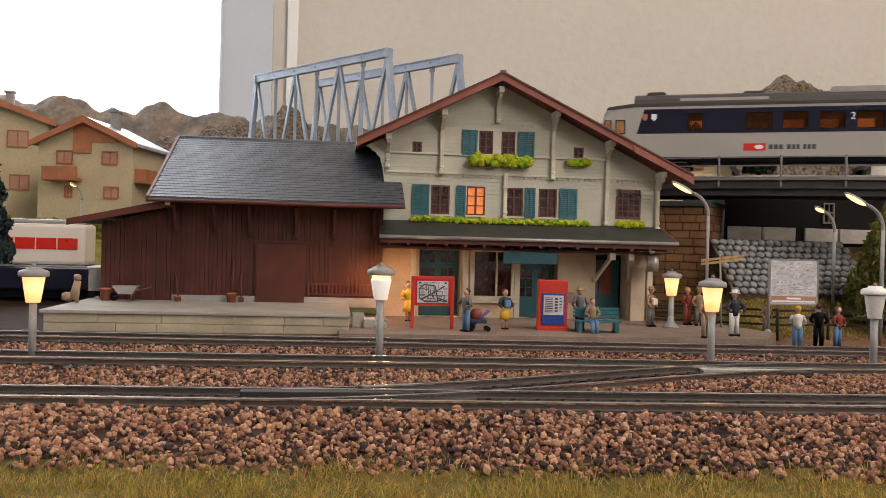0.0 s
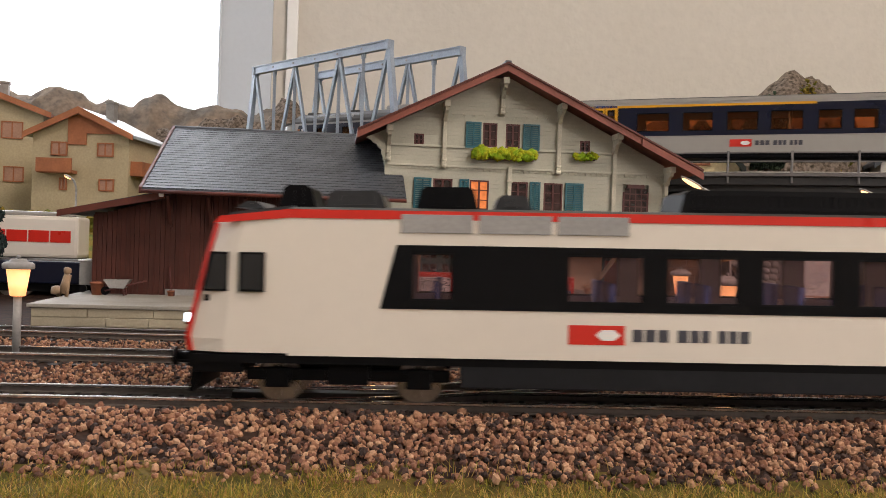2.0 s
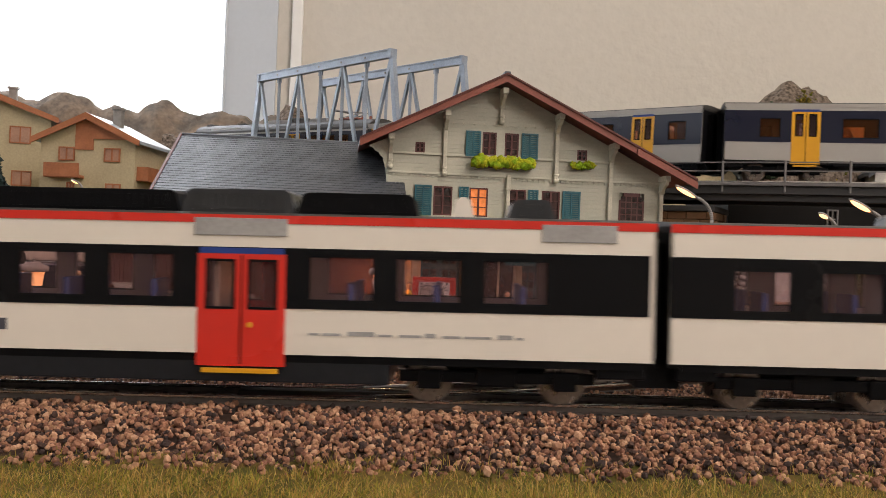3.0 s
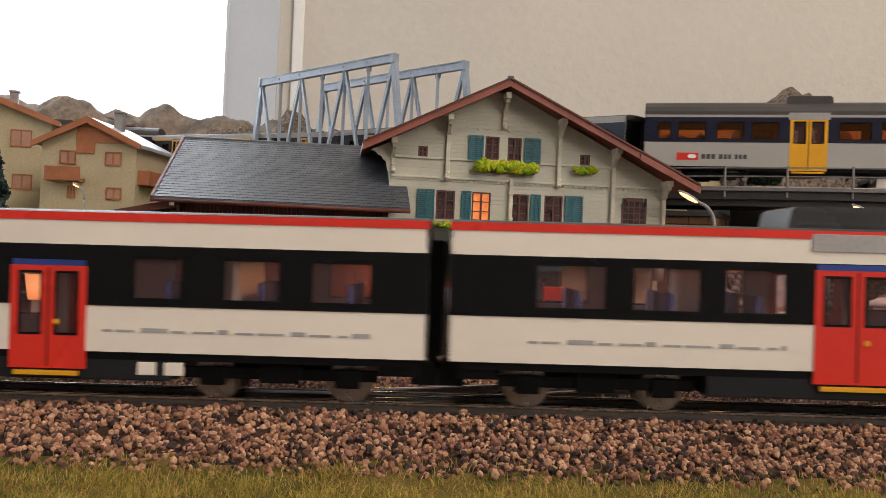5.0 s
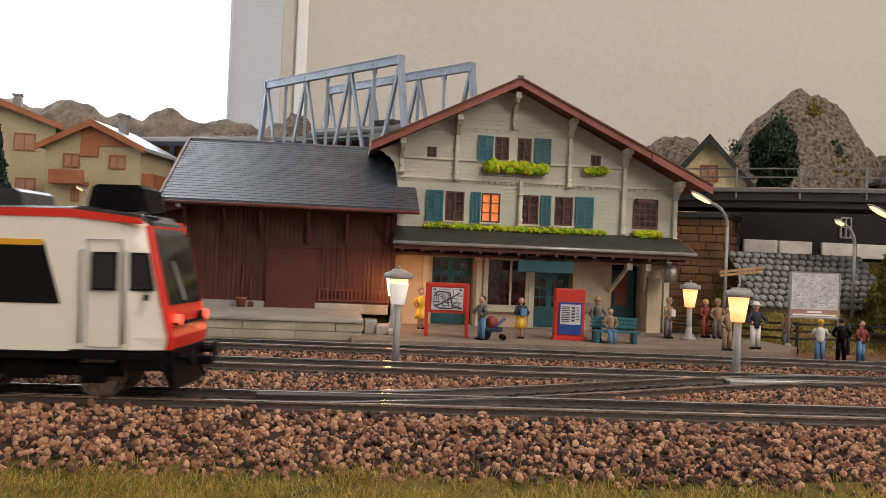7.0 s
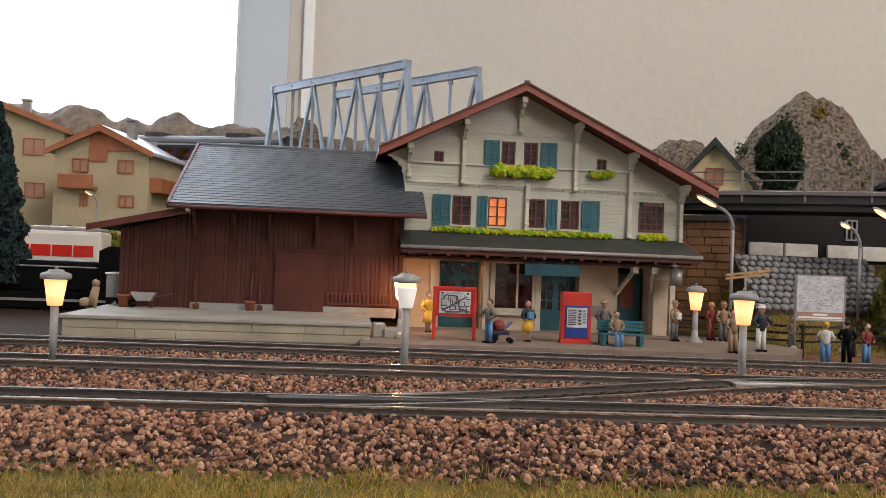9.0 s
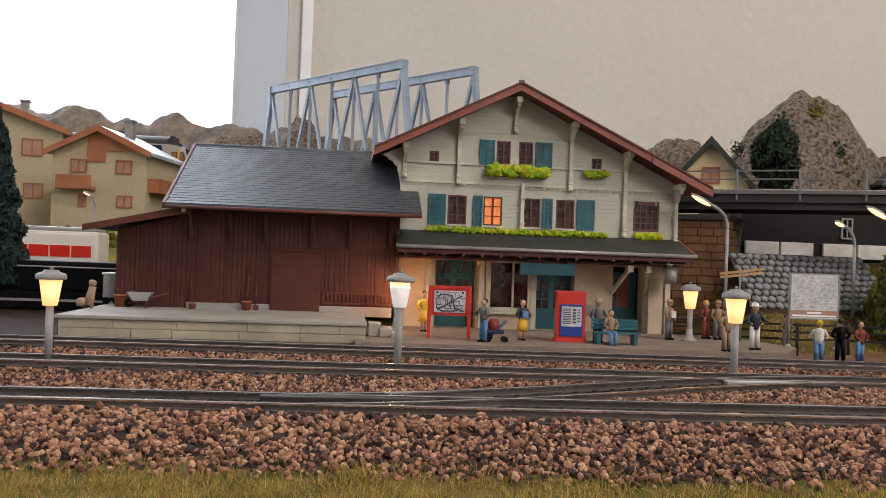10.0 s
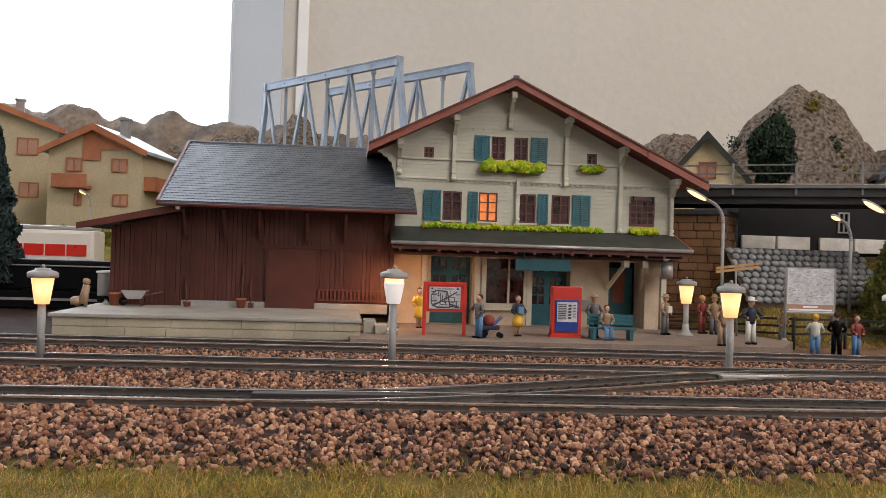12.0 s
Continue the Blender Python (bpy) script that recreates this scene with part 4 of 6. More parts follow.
                cu = bpy.data.curves.new("digit", "FONT")
                cu.body, cu.size, cu.align_x, cu.extrude = text, 6.0 * MM, "CENTER", 0.03 * MM
                cu.materials.append(M["white"])
                o = new("class_digit", cu)
                o.parent = car
                o.matrix_basis = pose(a * MM, (y - 0.3) * MM, (spec.get("digit_z", 27.5)) * MM, 90, 0, 0)
        for a, c in spec.get("shields", ()):
            part("coat_of_arms", prism(B(), [(a - 1.6, 38.4), (a + 1.6, 38.4), (a + 1.6, 35.6), (a, 34.0), (a - 1.6, 35.6)], y, y + sg * 0.3), c, car, "small painted shield")
        for a, b in spec.get("roof_panels", ()):
            part("roof_panel", bar(B(), (a, y - sg * 1.0, 46.6), (b, y - sg * 1.0, 46.6), 0.8, 3.0), "pale_grey", car)
        for a in spec.get("lights", ()):
            part("valve_box", box(B(), a, a + 4.5, min(y - sg * 2, y - sg * 0.4), max(y - sg * 2, y - sg * 0.4), 6.0, 9.2, bevel=0.3), "white_body", car)
    # roof
    h = spec.get("crown", 48.2) - 45.0
    prof = [(-W, 43.0), (-W, 45.0), (-15.2, 45.0 + h * 0.38), (-12, 45.0 + h * 0.72), (-6, 45.0 + h * 0.94), (0, 45.0 + h), (6, 45.0 + h * 0.94), (12, 45.0 + h * 0.72), (15.2, 45.0 + h * 0.38), (W, 45.0), (W, 43.0)]
    part("roof", prism(B(), prof, x0, x1, "x"), roof_c, car)
    for a, b, z, c, wd in spec.get("roof_boxes", ()):
        o = part("roof_unit", prism(B(), [(a, 45.4), (a + 1.2, z - 0.8), (a + 2.4, z), (b - 2.4, z), (b - 1.2, z - 0.8), (b, 45.4)], -wd, wd), c, car)
        part("unit_ribs", holed(B(), a + 3, b - 3, 46.5, z - 0.6, -wd - 0.25, -wd, [(k, k + 0.8, 47.2, z - 1.2) for k in np.arange(a + 4, b - 4, 1.8)]), c, o)
    # underframe, bogies and wheels
    part("floor", box(B(), x0, x1, -15.6, 15.6, 10.4, 11.6), "black", car)
    bog = spec.get("bogies", (36.0, L - 36.0))
    part("skirt", box(B(), bog[0] + 26, bog[1] - 26, -15.9, 15.9, spec.get("skirt", 4.6), 11.4, bevel=0.4), spec.get("skirt_colour", "black"), car)
    for a, b in ((2, bog[0] - 24), (bog[1] + 24, L - 2)):
        if b > a + 2:
            part("end_skirt", box(B(), a, b, -15.4, 15.4, 7.2, 11.4, bevel=0.4), "black", car)
    part("sole_bar", box(B(), 3, L - 3, -16.0, 16.0, 9.6, 11.45), "black", car)
    wheel = B()
    for sg in (-1, 1):
        rod(wheel, (0, sg * 7.2, 0), (0, sg * 9.6, 0), 5.2, seg=20)
        rod(wheel, (0, sg * 6.6, 0), (0, sg * 7.2, 0), 6.0, seg=20)
    rod(wheel, (0, -9, 0), (0, 9, 0), 1.0)
    for sg in (-1, 1):
        for k in range(5):
            an = k * math.tau / 5
            bar(wheel, (0, sg * 9.75, 0), (4 * math.cos(an), sg * 9.75, 4 * math.sin(an)), 0.5, 1.0)
    wheel = mesh_of(wheel, "tyre", "wheelset")
    for c in bog:
        bm = B()
        for sg in (-1, 1):
            box(bm, c - 24, c + 24, sg * 11.6 - 0.8, sg * 11.6 + 0.8, 5.2, 8.0, bevel=0.4)
            for k in (-16.5, 16.5):
                box(bm, c + k - 3, c + k + 3, sg * 12.2 - 0.9, sg * 12.2 + 0.9, 3.6, 8.2, bevel=0.4)
            box(bm, c - 5, c + 5, sg * 12.0 - 1, sg * 12.0 + 1, 4.4, 10.4, bevel=0.4)
        box(bm, c - 20, c + 20, -9, 9, 6, 9)
        part("bogie", bm, "black", car)
        for k in (-16.5, 16.5):
            w = piece("wheelset", wheel, car, pose((c + k) * MM, 0, 5.25 * MM))
            if spec.get("spins"):
                SPIN.append((w, c + k))
    # seats
    if spec.get("seats", True):
        sm = B()
        box(sm, -0.8, 0.8, -13.5, -3.0, 12, 29, bevel=0.6)
        box(sm, -5.5, 0.6, -13.5, -3.0, 12, 18.5, bevel=0.6)
        box(sm, -0.8, 0.8, 3.0, 13.5, 12, 29, bevel=0.6)
        box(sm, -5.5, 0.6, 3.0, 13.5, 12, 18.5, bevel=0.6)
        sm = mesh_of(sm, "seat", "seat_row")
        for a, b, c in wins:
            if b - a > 7:
                piece("seat_row", sm, car, pose((a + (b - a) * 0.62) * MM, 0, 0))
    for k in range(int((x1 - x0) // 95)):
        part("partition", box(B(), x0 + 60 + 95 * k, x0 + 61 + 95 * k, -15, 15, 11.6, 43), "grey_body", car)
    # ends
    for x, s in ((0.0, -1), (L, 1)):
        if (nose == "front" and s == -1) or (nose == "rear" and s == 1):
            cab(car, x, s, spec)
        else:
            part("end_wall", holed_x(B(), x, x - s * 0.8, -W, W, 11.5, 44.5, [(-6, 6, 12.5, 38)]), spec.get("end", "black"), car)
            bm = B()
            for k in range(4):
                xx = x + s * (0.3 + k * 0.75)
                box(bm, min(xx, xx + s * 0.45), max(xx, xx + s * 0.45), -8.5, 8.5, 11.8, 40.5)
            part("gangway", bm, "black", car)
            part("end_fairing", prism(B(), [(x - s * 4, 5.0), (x + s * 2.4, 5.0), (x + s * 2.4, 8.5), (x + s * 0.6, 11.5), (x - s * 4, 11.5)], -12, 12), "black", car)
    return car


def holed_x(bm, xa, xb, y0, y1, z0, z1, holes):
    """As holed, but for a wall across the car."""
    holed(bm, y0, y1, z0, z1, xa, xb, holes)
    for v in bm.verts:
        v.co = Vector((v.co.y, v.co.x, v.co.z))
    return bm


def cab(car, x, s, spec):
    """The driver's cab with its raked, faceted front at x, facing along s."""
    body, front = spec["body"], spec.get("front", "car_red")
    def at(d):
        return x - s * d
    sec = [(0.9, 12.0, 13.6), (0.3, 15.0, 13.9), (1.6, 21.0, 14.2), (4.2, 32.0, 14.0), (6.6, 41.5, 13.0), (9.5, 43.2, 12.6)]
    bm = B()
    rings = []
    # lower and upper outline of the shell, front to back
    for d, wd in ((0.0, 1.0), (9.0, 1.0), (24.1, 1.0)):
        ring = []
        for k, (dd, z, w) in enumerate(sec):
            back = d / 24.1
            xx = dd * (1 - back) + 24.1 * back if d else dd
            ww = w + (16.5 - w) * min(1, back * 2.4)
            zz = z + (43.0 - z if k == 5 else 0) * back + (0.0)
            if k == 4:
                zz = 41.5 + 1.0 * back
            ring.append((xx, ww, zz))
        top = 43.8 + 1.2 * (d / 24.1)
        ring.append((ring[-1][0] + (1.5 if d == 0 else 0), 8.0 + 4 * d / 24.1, top))
        rings.append([bm.verts.new((at(a), -w, z)) for a, w, z in ring] + [bm.verts.new((at(a), w, z)) for a, w, z in reversed(ring)])
    n = len(rings[0])
    for a, b in zip(rings, rings[1:]):
        for k in range(n):
            bm.faces.new((a[k], a[(k + 1) % n], b[(k + 1) % n], b[k]))
    bm.faces.new(rings[0])
    bm.faces.new(list(reversed(rings[-1])))
    shell = part("cab", bm, body, car)

    def facing(name, rows, mat, grow=0.0, thick=1.3):
        """A plate over the front, from row to row of (depth, height, half width)."""
        bm = B()
        for (d0, z0, w0), (d1, z1, w1) in zip(rows[:-1], rows[1:]):
            f, b = -0.5 - grow, thick - 0.5
            v = [bm.verts.new((at(d), y, z)) for d, y, z in ((d0 + f, -w0, z0), (d0 + f, w0, z0), (d1 + f, w1, z1), (d1 + f, -w1, z1), (d0 + b, -w0 - 0.45, z0), (d0 + b, w0 + 0.45, z0), (d1 + b, w1 + 0.45, z1), (d1 + b, -w1 - 0.45, z1))]
            for q in ((0, 1, 2, 3), (4, 7, 6, 5), (0, 3, 7, 4), (1, 5, 6, 2), (0, 4, 5, 1), (3, 2, 6, 7)):
                bm.faces.new([v[i] for i in q])
        return part(name, bm, mat, shell)

    facing("front_frame", [(d, z, w + 0.3) for d, z, w in sec[:-1]], front)
    ws = [(2.0, 22.6, 12.9), (4.2, 32.0, 12.8), (6.0, 39.4, 12.1), (7.6, 42.4, 11.2), (10.0, 43.9, 9.8)]
    facing("windscreen", ws, "smoke", grow=0.35, thick=1.6)
    part("cab_roof", prism(B(), [(at(7.4), 41.9), (at(9.6), 44.2), (at(24.1), 46.0), (at(24.1), 44.6), (at(9.6), 42.4)], -12.4, 12.4), "dark_box", shell, "dark cab roof")
    part("lamp_panel", box(B(), min(at(-0.75), at(1.6)), max(at(-0.75), at(1.6)), -12.6, 12.6, 17.9, 18.5), "black", shell)
    part("wiper", bar(B(), (at(0.7), -3, 23.5), (at(2.9), -6.5, 33), 0.4, 0.4), "pale_grey", shell)
    for sg in (-1, 1):
        y = sg * 16.5
        for a, b, k in ((4.2, 10.0, 1.6), (12.8, 18.6, 0.0)):
            pts = [(at(a), 26.0), (at(b), 26.0), (at(b), 35.0), (at(a + k), 35.0)]
            yy = sg * (15.2 if k else 16.3)
            w = part("cab_window", prism(B(), pts, min(yy, yy + sg * 0.9), max(yy, yy + sg * 0.9)), "black", shell)
            pts = [(at(a + 0.5 + k * 0.1), 26.5), (at(b - 0.5), 26.5), (at(b - 0.5), 34.5), (at(a + 0.6 + k), 34.5)]
            part("pane", prism(B(), pts, min(yy + sg * 0.7, yy + sg * 1.0), max(yy + sg * 0.7, yy + sg * 1.0)), spec.get("cab_pane", "smoke"), w)
        part("mirror", box(B(), min(at(5), at(6)), max(at(5), at(6)), min(y, y + sg), max(y, y + sg), 23.8, 25.2), "black", shell)
        for z, r in ((19.2, 1.3),):
            part("headlight", rod(B(), (at(0.5), sg * 11.0, z), (at(-0.9), sg * 11.0, z), r, seg=12), spec.get("lamps", "head_white"), shell)
            part("lamp_bezel", rod(B(), (at(0.5), sg * 8.2, z), (at(-0.6), sg * 8.2, z), r, seg=12), "black", shell)
        part("cab_stripe", prism(B(), [(at(6.8), 41.6), (at(24.1), 43.0), (at(24.1), 45.0), (at(8.2), 43.2)], min(sg * 15.2, sg * 16.72), max(sg * 15.2, sg * 16.72)), spec["stripe"], shell)
        part("buffer", rod(B(), (at(1), sg * 10, 10.2), (at(-3.2), sg * 10, 10.2), 1.0), "black", shell)
        part("buffer_head", rod(B(), (at(-3.2), sg * 10, 10.2), (at(-4.0), sg * 10, 10.2), 2.2, seg=14), "black", shell)
        if spec.get("cab_door"):
            part("cab_door", holed(B(), min(at(11.5), at(20)), max(at(11.5), at(20)), 12.5, 38.0, y + sg * 0.12, y - sg * 0.1, [(min(at(11.75), at(19.75)), max(at(11.75), at(19.75)), 12.75, 37.75)]), "pale_grey", shell)
            for a in (10.6, 21.0):
                part("grab_rail", rod(B(), (at(a), y + sg * 0.5, 13.5), (at(a), y + sg * 0.5, 35.5), 0.32, seg=8), "pale_grey", shell)
    if body == "grey_body" and spec.get("cab_door"):
        for sg in (-1, 1):
            for a in (11.2, 20.2):
                part("door_rail", box(B(), min(at(a), at(a + 1.4)), max(at(a), at(a + 1.4)), min(sg * 16.3, sg * 16.8), max(sg * 16.3, sg * 16.8), 13, 39), "car_yellow", shell)
    part("buffer_beam", box(B(), min(at(0.2), at(14)), max(at(0.2), at(14)), -13.5, 13.5, 8.2, 12.2, bevel=0.4), "black", shell)
    part("plough", prism(B(), [(at(0), 2.2), (at(1.2), 2.0), (at(4), 8.4), (at(0.5), 8.4)], -11.5, 11.5), "black", shell)
    part("coupler", box(B(), min(at(-6), at(2)), max(at(-6), at(2)), -1.6, 1.6, 7.4, 9.6, bevel=0.4), "black", shell)
    part("brake_hose", rod(B(), (at(-0.5), 5, 9), (at(-2.4), 5.4, 3.6), 0.5), "black", shell)


SPIN = []
near_base = dict(body="white_body", band_colour="band", door_colour="car_red", stripe="car_red", roof="roof_grey", crown=46.0, spins=True, skirt_colour="dark_skirt")
NEAR = [
    ("railcar", "white and red motor railcar with black window band, cab leading", 0.0, dict(near_base, length=285.5, nose="front", lamps="head_white",
        band=(50, 284), slants=((45.0, 50.002, 3.7),), windows=[(52, 61.6, None), (87.5, 105, None), (110, 126.5, None), (131.5, 148, None), (153.3, 169.6, None), (202, 218, None), (223, 239, None), (244, 260, None)],
        doors=[(175.3, 196.6)], grilles=[(49.7, 65.9), (67.4, 83.9), (85.3, 101.4), (174.3, 196.8), (258, 276)], emblems=[88], fine_print=[(202.4, 254)], bogies=(37.5, 248.0),
        roof_boxes=[(10, 17, 47.0, "dark_box", 9), (19.8, 28.8, 51.0, "black", 8), (30.8, 45.6, 49.8, "dark_box", 9), (52.5, 67.5, 51.0, "black", 9), (70.7, 80.3, 49.3, "dark_box", 8), (114, 169, 51.0, "black", 11), (169.5, 197.7, 51.4, "dark_box", 12), (198, 228, 51.0, "black", 11), (236, 242, 51.0, "white_body", 6), (250, 262, 50.5, "dark_box", 9)])),
    ("passenger_carriage", "white low-floor middle carriage with red doors and tall windows", 288.8, dict(near_base, length=297.5,
        band=(0, 297.5), windows=[(15, 29, None), (36, 51, None), (58, 73, None), (107.9, 125.3, (17.5, 33.8)), (130.5, 147, (17.5, 33.8)), (152, 168.7, (17.5, 33.8)), (173.7, 190, (17.5, 33.8)), (226, 238.3, None), (247.7, 262, None), (269, 284, None)],
        doors=[(80.7, 99.6), (196.5, 215)], grilles=[], fine_print=[(219, 284)], lights=[227.5, 234], sill=(24.2, 34.5), door_z=(7.2, 32.0, 15.5),
        roof_boxes=[(60, 112, 49.5, "dark_box", 11), (126, 180, 49.3, "dark_box", 11)])),
    ("control_railcar", "white and red control railcar with first-class stripe, cab trailing", 591.2, dict(near_base, length=296.0, nose="rear", lamps="head_red", cab_door=True,
        band=(0, 265.5), slants=((265.498, 270.0, -4.4),), windows=[(20.5, 37.8, None), (43.5, 60.2, None), (65.5, 80.5, None), (113.6, 130.2, None), (134.8, 151.6, None), (156, 172.2, None), (178.3, 195, None)],
        doors=[(87, 107.3), (202.3, 222.3)], grilles=[(86, 108.3), (201.3, 223.3)], emblems=[122.8], fine_print=[(19, 80.5)], lights=[125.5, 138, 145.5], yellow=[(154, 202), (222.5, 265.5)], digits=[(198.6, "1"), (225.3, "1")],
        roof_boxes=[(82, 111, 51.0, "dark_box", 11), (180, 191, 50.0, "dark_box", 10), (194, 226, 50.6, "dark_box", 11), (227, 239, 50.0, "black", 9), (243, 257, 50.0, "dark_box", 9), (271.5, 286.5, 51.6, "black", 7)])),
]
far_base = dict(glass="warm_glass", cab_pane="amber_pane", skirt=8.6, body="grey_body", band_colour="navy", door_colour="car_yellow", stripe="roof_grey", roof="roof_grey", front="grey_body", seats=False, band_z=(26.2, 41.4), sill=(28.0, 38.6), door_z=(9.5, 40.2, 26.0), crown=52.5, digit_z=33.5)
std = [(88, 105, None), (110, 127, None), (132, 149, None), (154, 171, None), (204, 221.5, None), (226.5, 244, None), (249, 262, None)]
FAR = [
    ("railcar", "grey and navy motor railcar with yellow doors on the viaduct", dict(far_base, length=287.0, nose="front", lamps="head_white", band=(38, 286), slants=((26, 38.002, 4.4),), windows=[(57, 66, None), (91, 106.5, None), (112, 126.5, None), (132.5, 147, None), (153, 168, None)] + std[4:],
        shields=[(31, "orange"), (36.5, "white")],
        doors=[(175.5, 196)], grilles=[], digits=[(151, "2"), (223.5, "2")], emblems=[90], roof_panels=[(52, 104)], roof_boxes=[(30, 44, 53.5, "roof_grey", 8), (88, 102, 53, "roof_grey", 8), (138, 172, 54, "pale_grey", 11), (174, 198, 55, "roof_grey", 12), (200, 226, 54, "pale_grey", 11)])),
    ("passenger_carriage", "navy and grey carriage with yellow doors and stripe", dict(far_base, length=284.0, stripe="grey_body", band=(0, 284), band_z=(22.3, 41.0), sill=(25, 36.5), crown=46.8, roof="roof_grey", windows=[(20, 32, None), (66, 86, None), (94, 112, None), (120, 138, None), (145, 163, None), (171, 184, None), (190, 203, None), (209, 224, None), (262, 274, None)],
        doors=[(38, 54), (237, 252.5)], emblems=[122], yellow=[(4, 170)], roof_boxes=[])),
    ("passenger_carriage", "navy and grey carriage with yellow doors", dict(far_base, length=284.0, stripe="grey_body", band=(0, 284), band_z=(22.3, 41.0), sill=(25, 36.5), crown=46.8, digits=[(228, "2")], windows=[(20, 32, None), (66, 86, None), (94, 112, None), (120, 138, None), (145, 163, None), (171, 184, None), (190, 203, None), (209, 224, None), (262, 274, None)],
        doors=[(38, 54), (237, 252.5)], emblems=[], roof_boxes=[])),
    ("control_railcar", "grey and navy control railcar with yellow doors, cab trailing", dict(far_base, length=288.0, nose="rear", lamps="head_red", cab_door=True, band=(0, 255), slants=((254.998, 262, -3.6),), windows=[(8, 16, None), (20, 37, None), (43, 59, None), (63, 79, None), (112, 130, None), (135, 152.5, None), (157, 174, None)],
        doors=[(85, 106), (195, 215.5)], grilles=[(84, 107), (194, 216.5)], emblems=[20], roof_boxes=[(82, 110, 55.0, "roof_grey", 12), (192, 221, 55, "roof_grey", 11), (262, 270, 53, "roof_grey", 6)])),
]


def pantograph(car, x):
    p = part("pantograph", bar(B(), (x - 12, 0, 53.6), (x + 12, 0, 53.6), 10, 1.2), "verge", car, "reddish pantograph with wire arms")
    bm = B()
    for sg in (-1, 1):
        rod(bm, (x - 8, sg * 5, 54.4), (x + 16, sg * 3, 58.2), 0.45)
        rod(bm, (x + 16, sg * 3, 58.2), (x - 14, sg * 4, 61), 0.4)
    rod(bm, (x - 14, -9, 61), (x - 14, 9, 61), 0.6)
    rod(bm, (x - 16, -9, 60.5), (x - 16, 9, 60.5), 0.6)
    part("arms", bm, "lamp_grey", p)
    for k in (-10, 10, 20):
        part("insulator", rod(B(), (x + k, 3, 51), (x + k, 3, 56), 1.2), "verge", p)


def far_point(s):
    """The middle of the upper track: place and heading (degrees) s mm along it; it bends behind the station and over the truss bridge."""
    R, a0, a1, a2 = 500.0, radians(32), radians(52), radians(15)
    x0, y0 = 237.0, 534.0
    s1, s2 = R * (a1 - a0), R * (a2 - a0)
    a = min(a1, max(a2, a0 + s / R))
    x, y = x0 - R * (math.sin(a) - math.sin(a0)), y0 + R * (math.cos(a0) - math.cos(a))
    k = s - s1 if s > s1 else (s - s2 if s < s2 else 0)
    if k > 290:
        # past the bridge the line swings back to the left
        r, e = 360.0, min(radians(58), (k - 290) / 360.0)
        x, y = x - math.cos(a) * 290, y + math.sin(a) * 290
        b = a - e
        x, y = x - r * (math.sin(a) - math.sin(b)), y + r * (math.cos(b) - math.cos(a))
        rest = k - 290 - r * e
        x, y, a = x - math.cos(b) * rest, y + math.sin(b) * rest, b
    else:
        x, y = x - math.cos(a) * k, y + math.sin(a) * k
    z = 86 + 22 * min(1, max(0, (s - 100) / 600)) ** 1.2
    return Vector((x, y, z)), math.degrees(a)


FAR_CARS, NEAR_CARS, GOODS = [], [], []
FAR_START, FAR_SPEED, HEADING = 71.0, 168.0, math.degrees(math.atan(SLOPE))


def trains():
    for name, label, off, spec in NEAR:
        NEAR_CARS.append((railcar(name, label, spec, "front train"), off))
    off = 0.0
    for i, (name, label, spec) in enumerate(FAR):
        car = railcar(name, label, spec, "upper train")
        if i == 0:
            pantograph(car, 246)
        FAR_CARS.append((car, off, spec["length"]))
        off += spec["length"] + 4


def car_on_line(s_front, length):
    """The pose of a car whose front end is s_front along the upper line."""
    a, _ = far_point(s_front - 36)
    b, _ = far_point(s_front - length + 36)
    d = b - a
    yaw = math.degrees(math.atan2(d.y, d.x))
    u = Vector((d.x, d.y, 0)).normalized()
    p = a - u * 36
    return pose(p.x * MM, p.y * MM, p.z * MM, 0, -math.degrees(math.atan2(d.z, d.xy.length)), yaw)


def near_nose(t):
    """How far along the front track the leading cab is at t seconds; the train gathers speed a little."""
    return -50.7 - 173.0 * (t - 2) - 1.35 * (t - 2) ** 2 + 3.0 * max(0, 2 - t) + 2.5 * max(0, t - 6.2)


def near_pose(a):
    x = 25 + a * math.cos(radians(HEADING))
    return pose(x * MM, front_y(x) * MM, front_z(x) * MM, 0, -math.degrees(math.atan(RISE)), HEADING)


def motions():
    steps = [k * 0.5 for k in range(25)]
    for car, off in NEAR_CARS:
        walk(car, [(t, near_pose(near_nose(t) + off)) for t in steps])
    for car, off, length in FAR_CARS:
        walk(car, [(t, car_on_line(FAR_START + FAR_SPEED * t - off, length)) for t in [k * 0.25 for k in range(49)]])
    for w, x in SPIN:
        walk(w, [(k / FPS, pose(x * MM, 0, 5.25 * MM, 0, math.degrees(near_nose(k / FPS) / 5.2), 0)) for k in range(361)])
    for car, x0, v in GOODS:
        walk(car, [(t, pose((x0 + v * t) * MM, 606 * MM, -4 * MM)) for t in steps])


# ---- upper line and background ----
def viaduct():
    v = thing("viaduct", label="dark grey girder viaduct with railing behind the station", category="viaduct")
    def strip(a, b, z0, z1, s0, s1, mat, name, step=15, label=""):
        bm, last = B(), None
        s = s0
        while s <= s1 + 0.01:
            p, h = far_point(s)
            n = Vector((-math.sin(radians(h)), -math.cos(radians(h)), 0))
            ring = [bm.verts.new(p + n * o + Vector((0, 0, z))) for o, z in ((a, z0), (b, z0), (b, z1), (a, z1))]
            if last:
                for k in range(4):
                    bm.faces.new((last[k], last[(k + 1) % 4], ring[(k + 1) % 4], ring[k]))
            else:
                bm.faces.new(list(reversed(ring)))
            last = ring
            s += step
        bm.faces.new(last)
        return part(name, bm, mat, v, label)
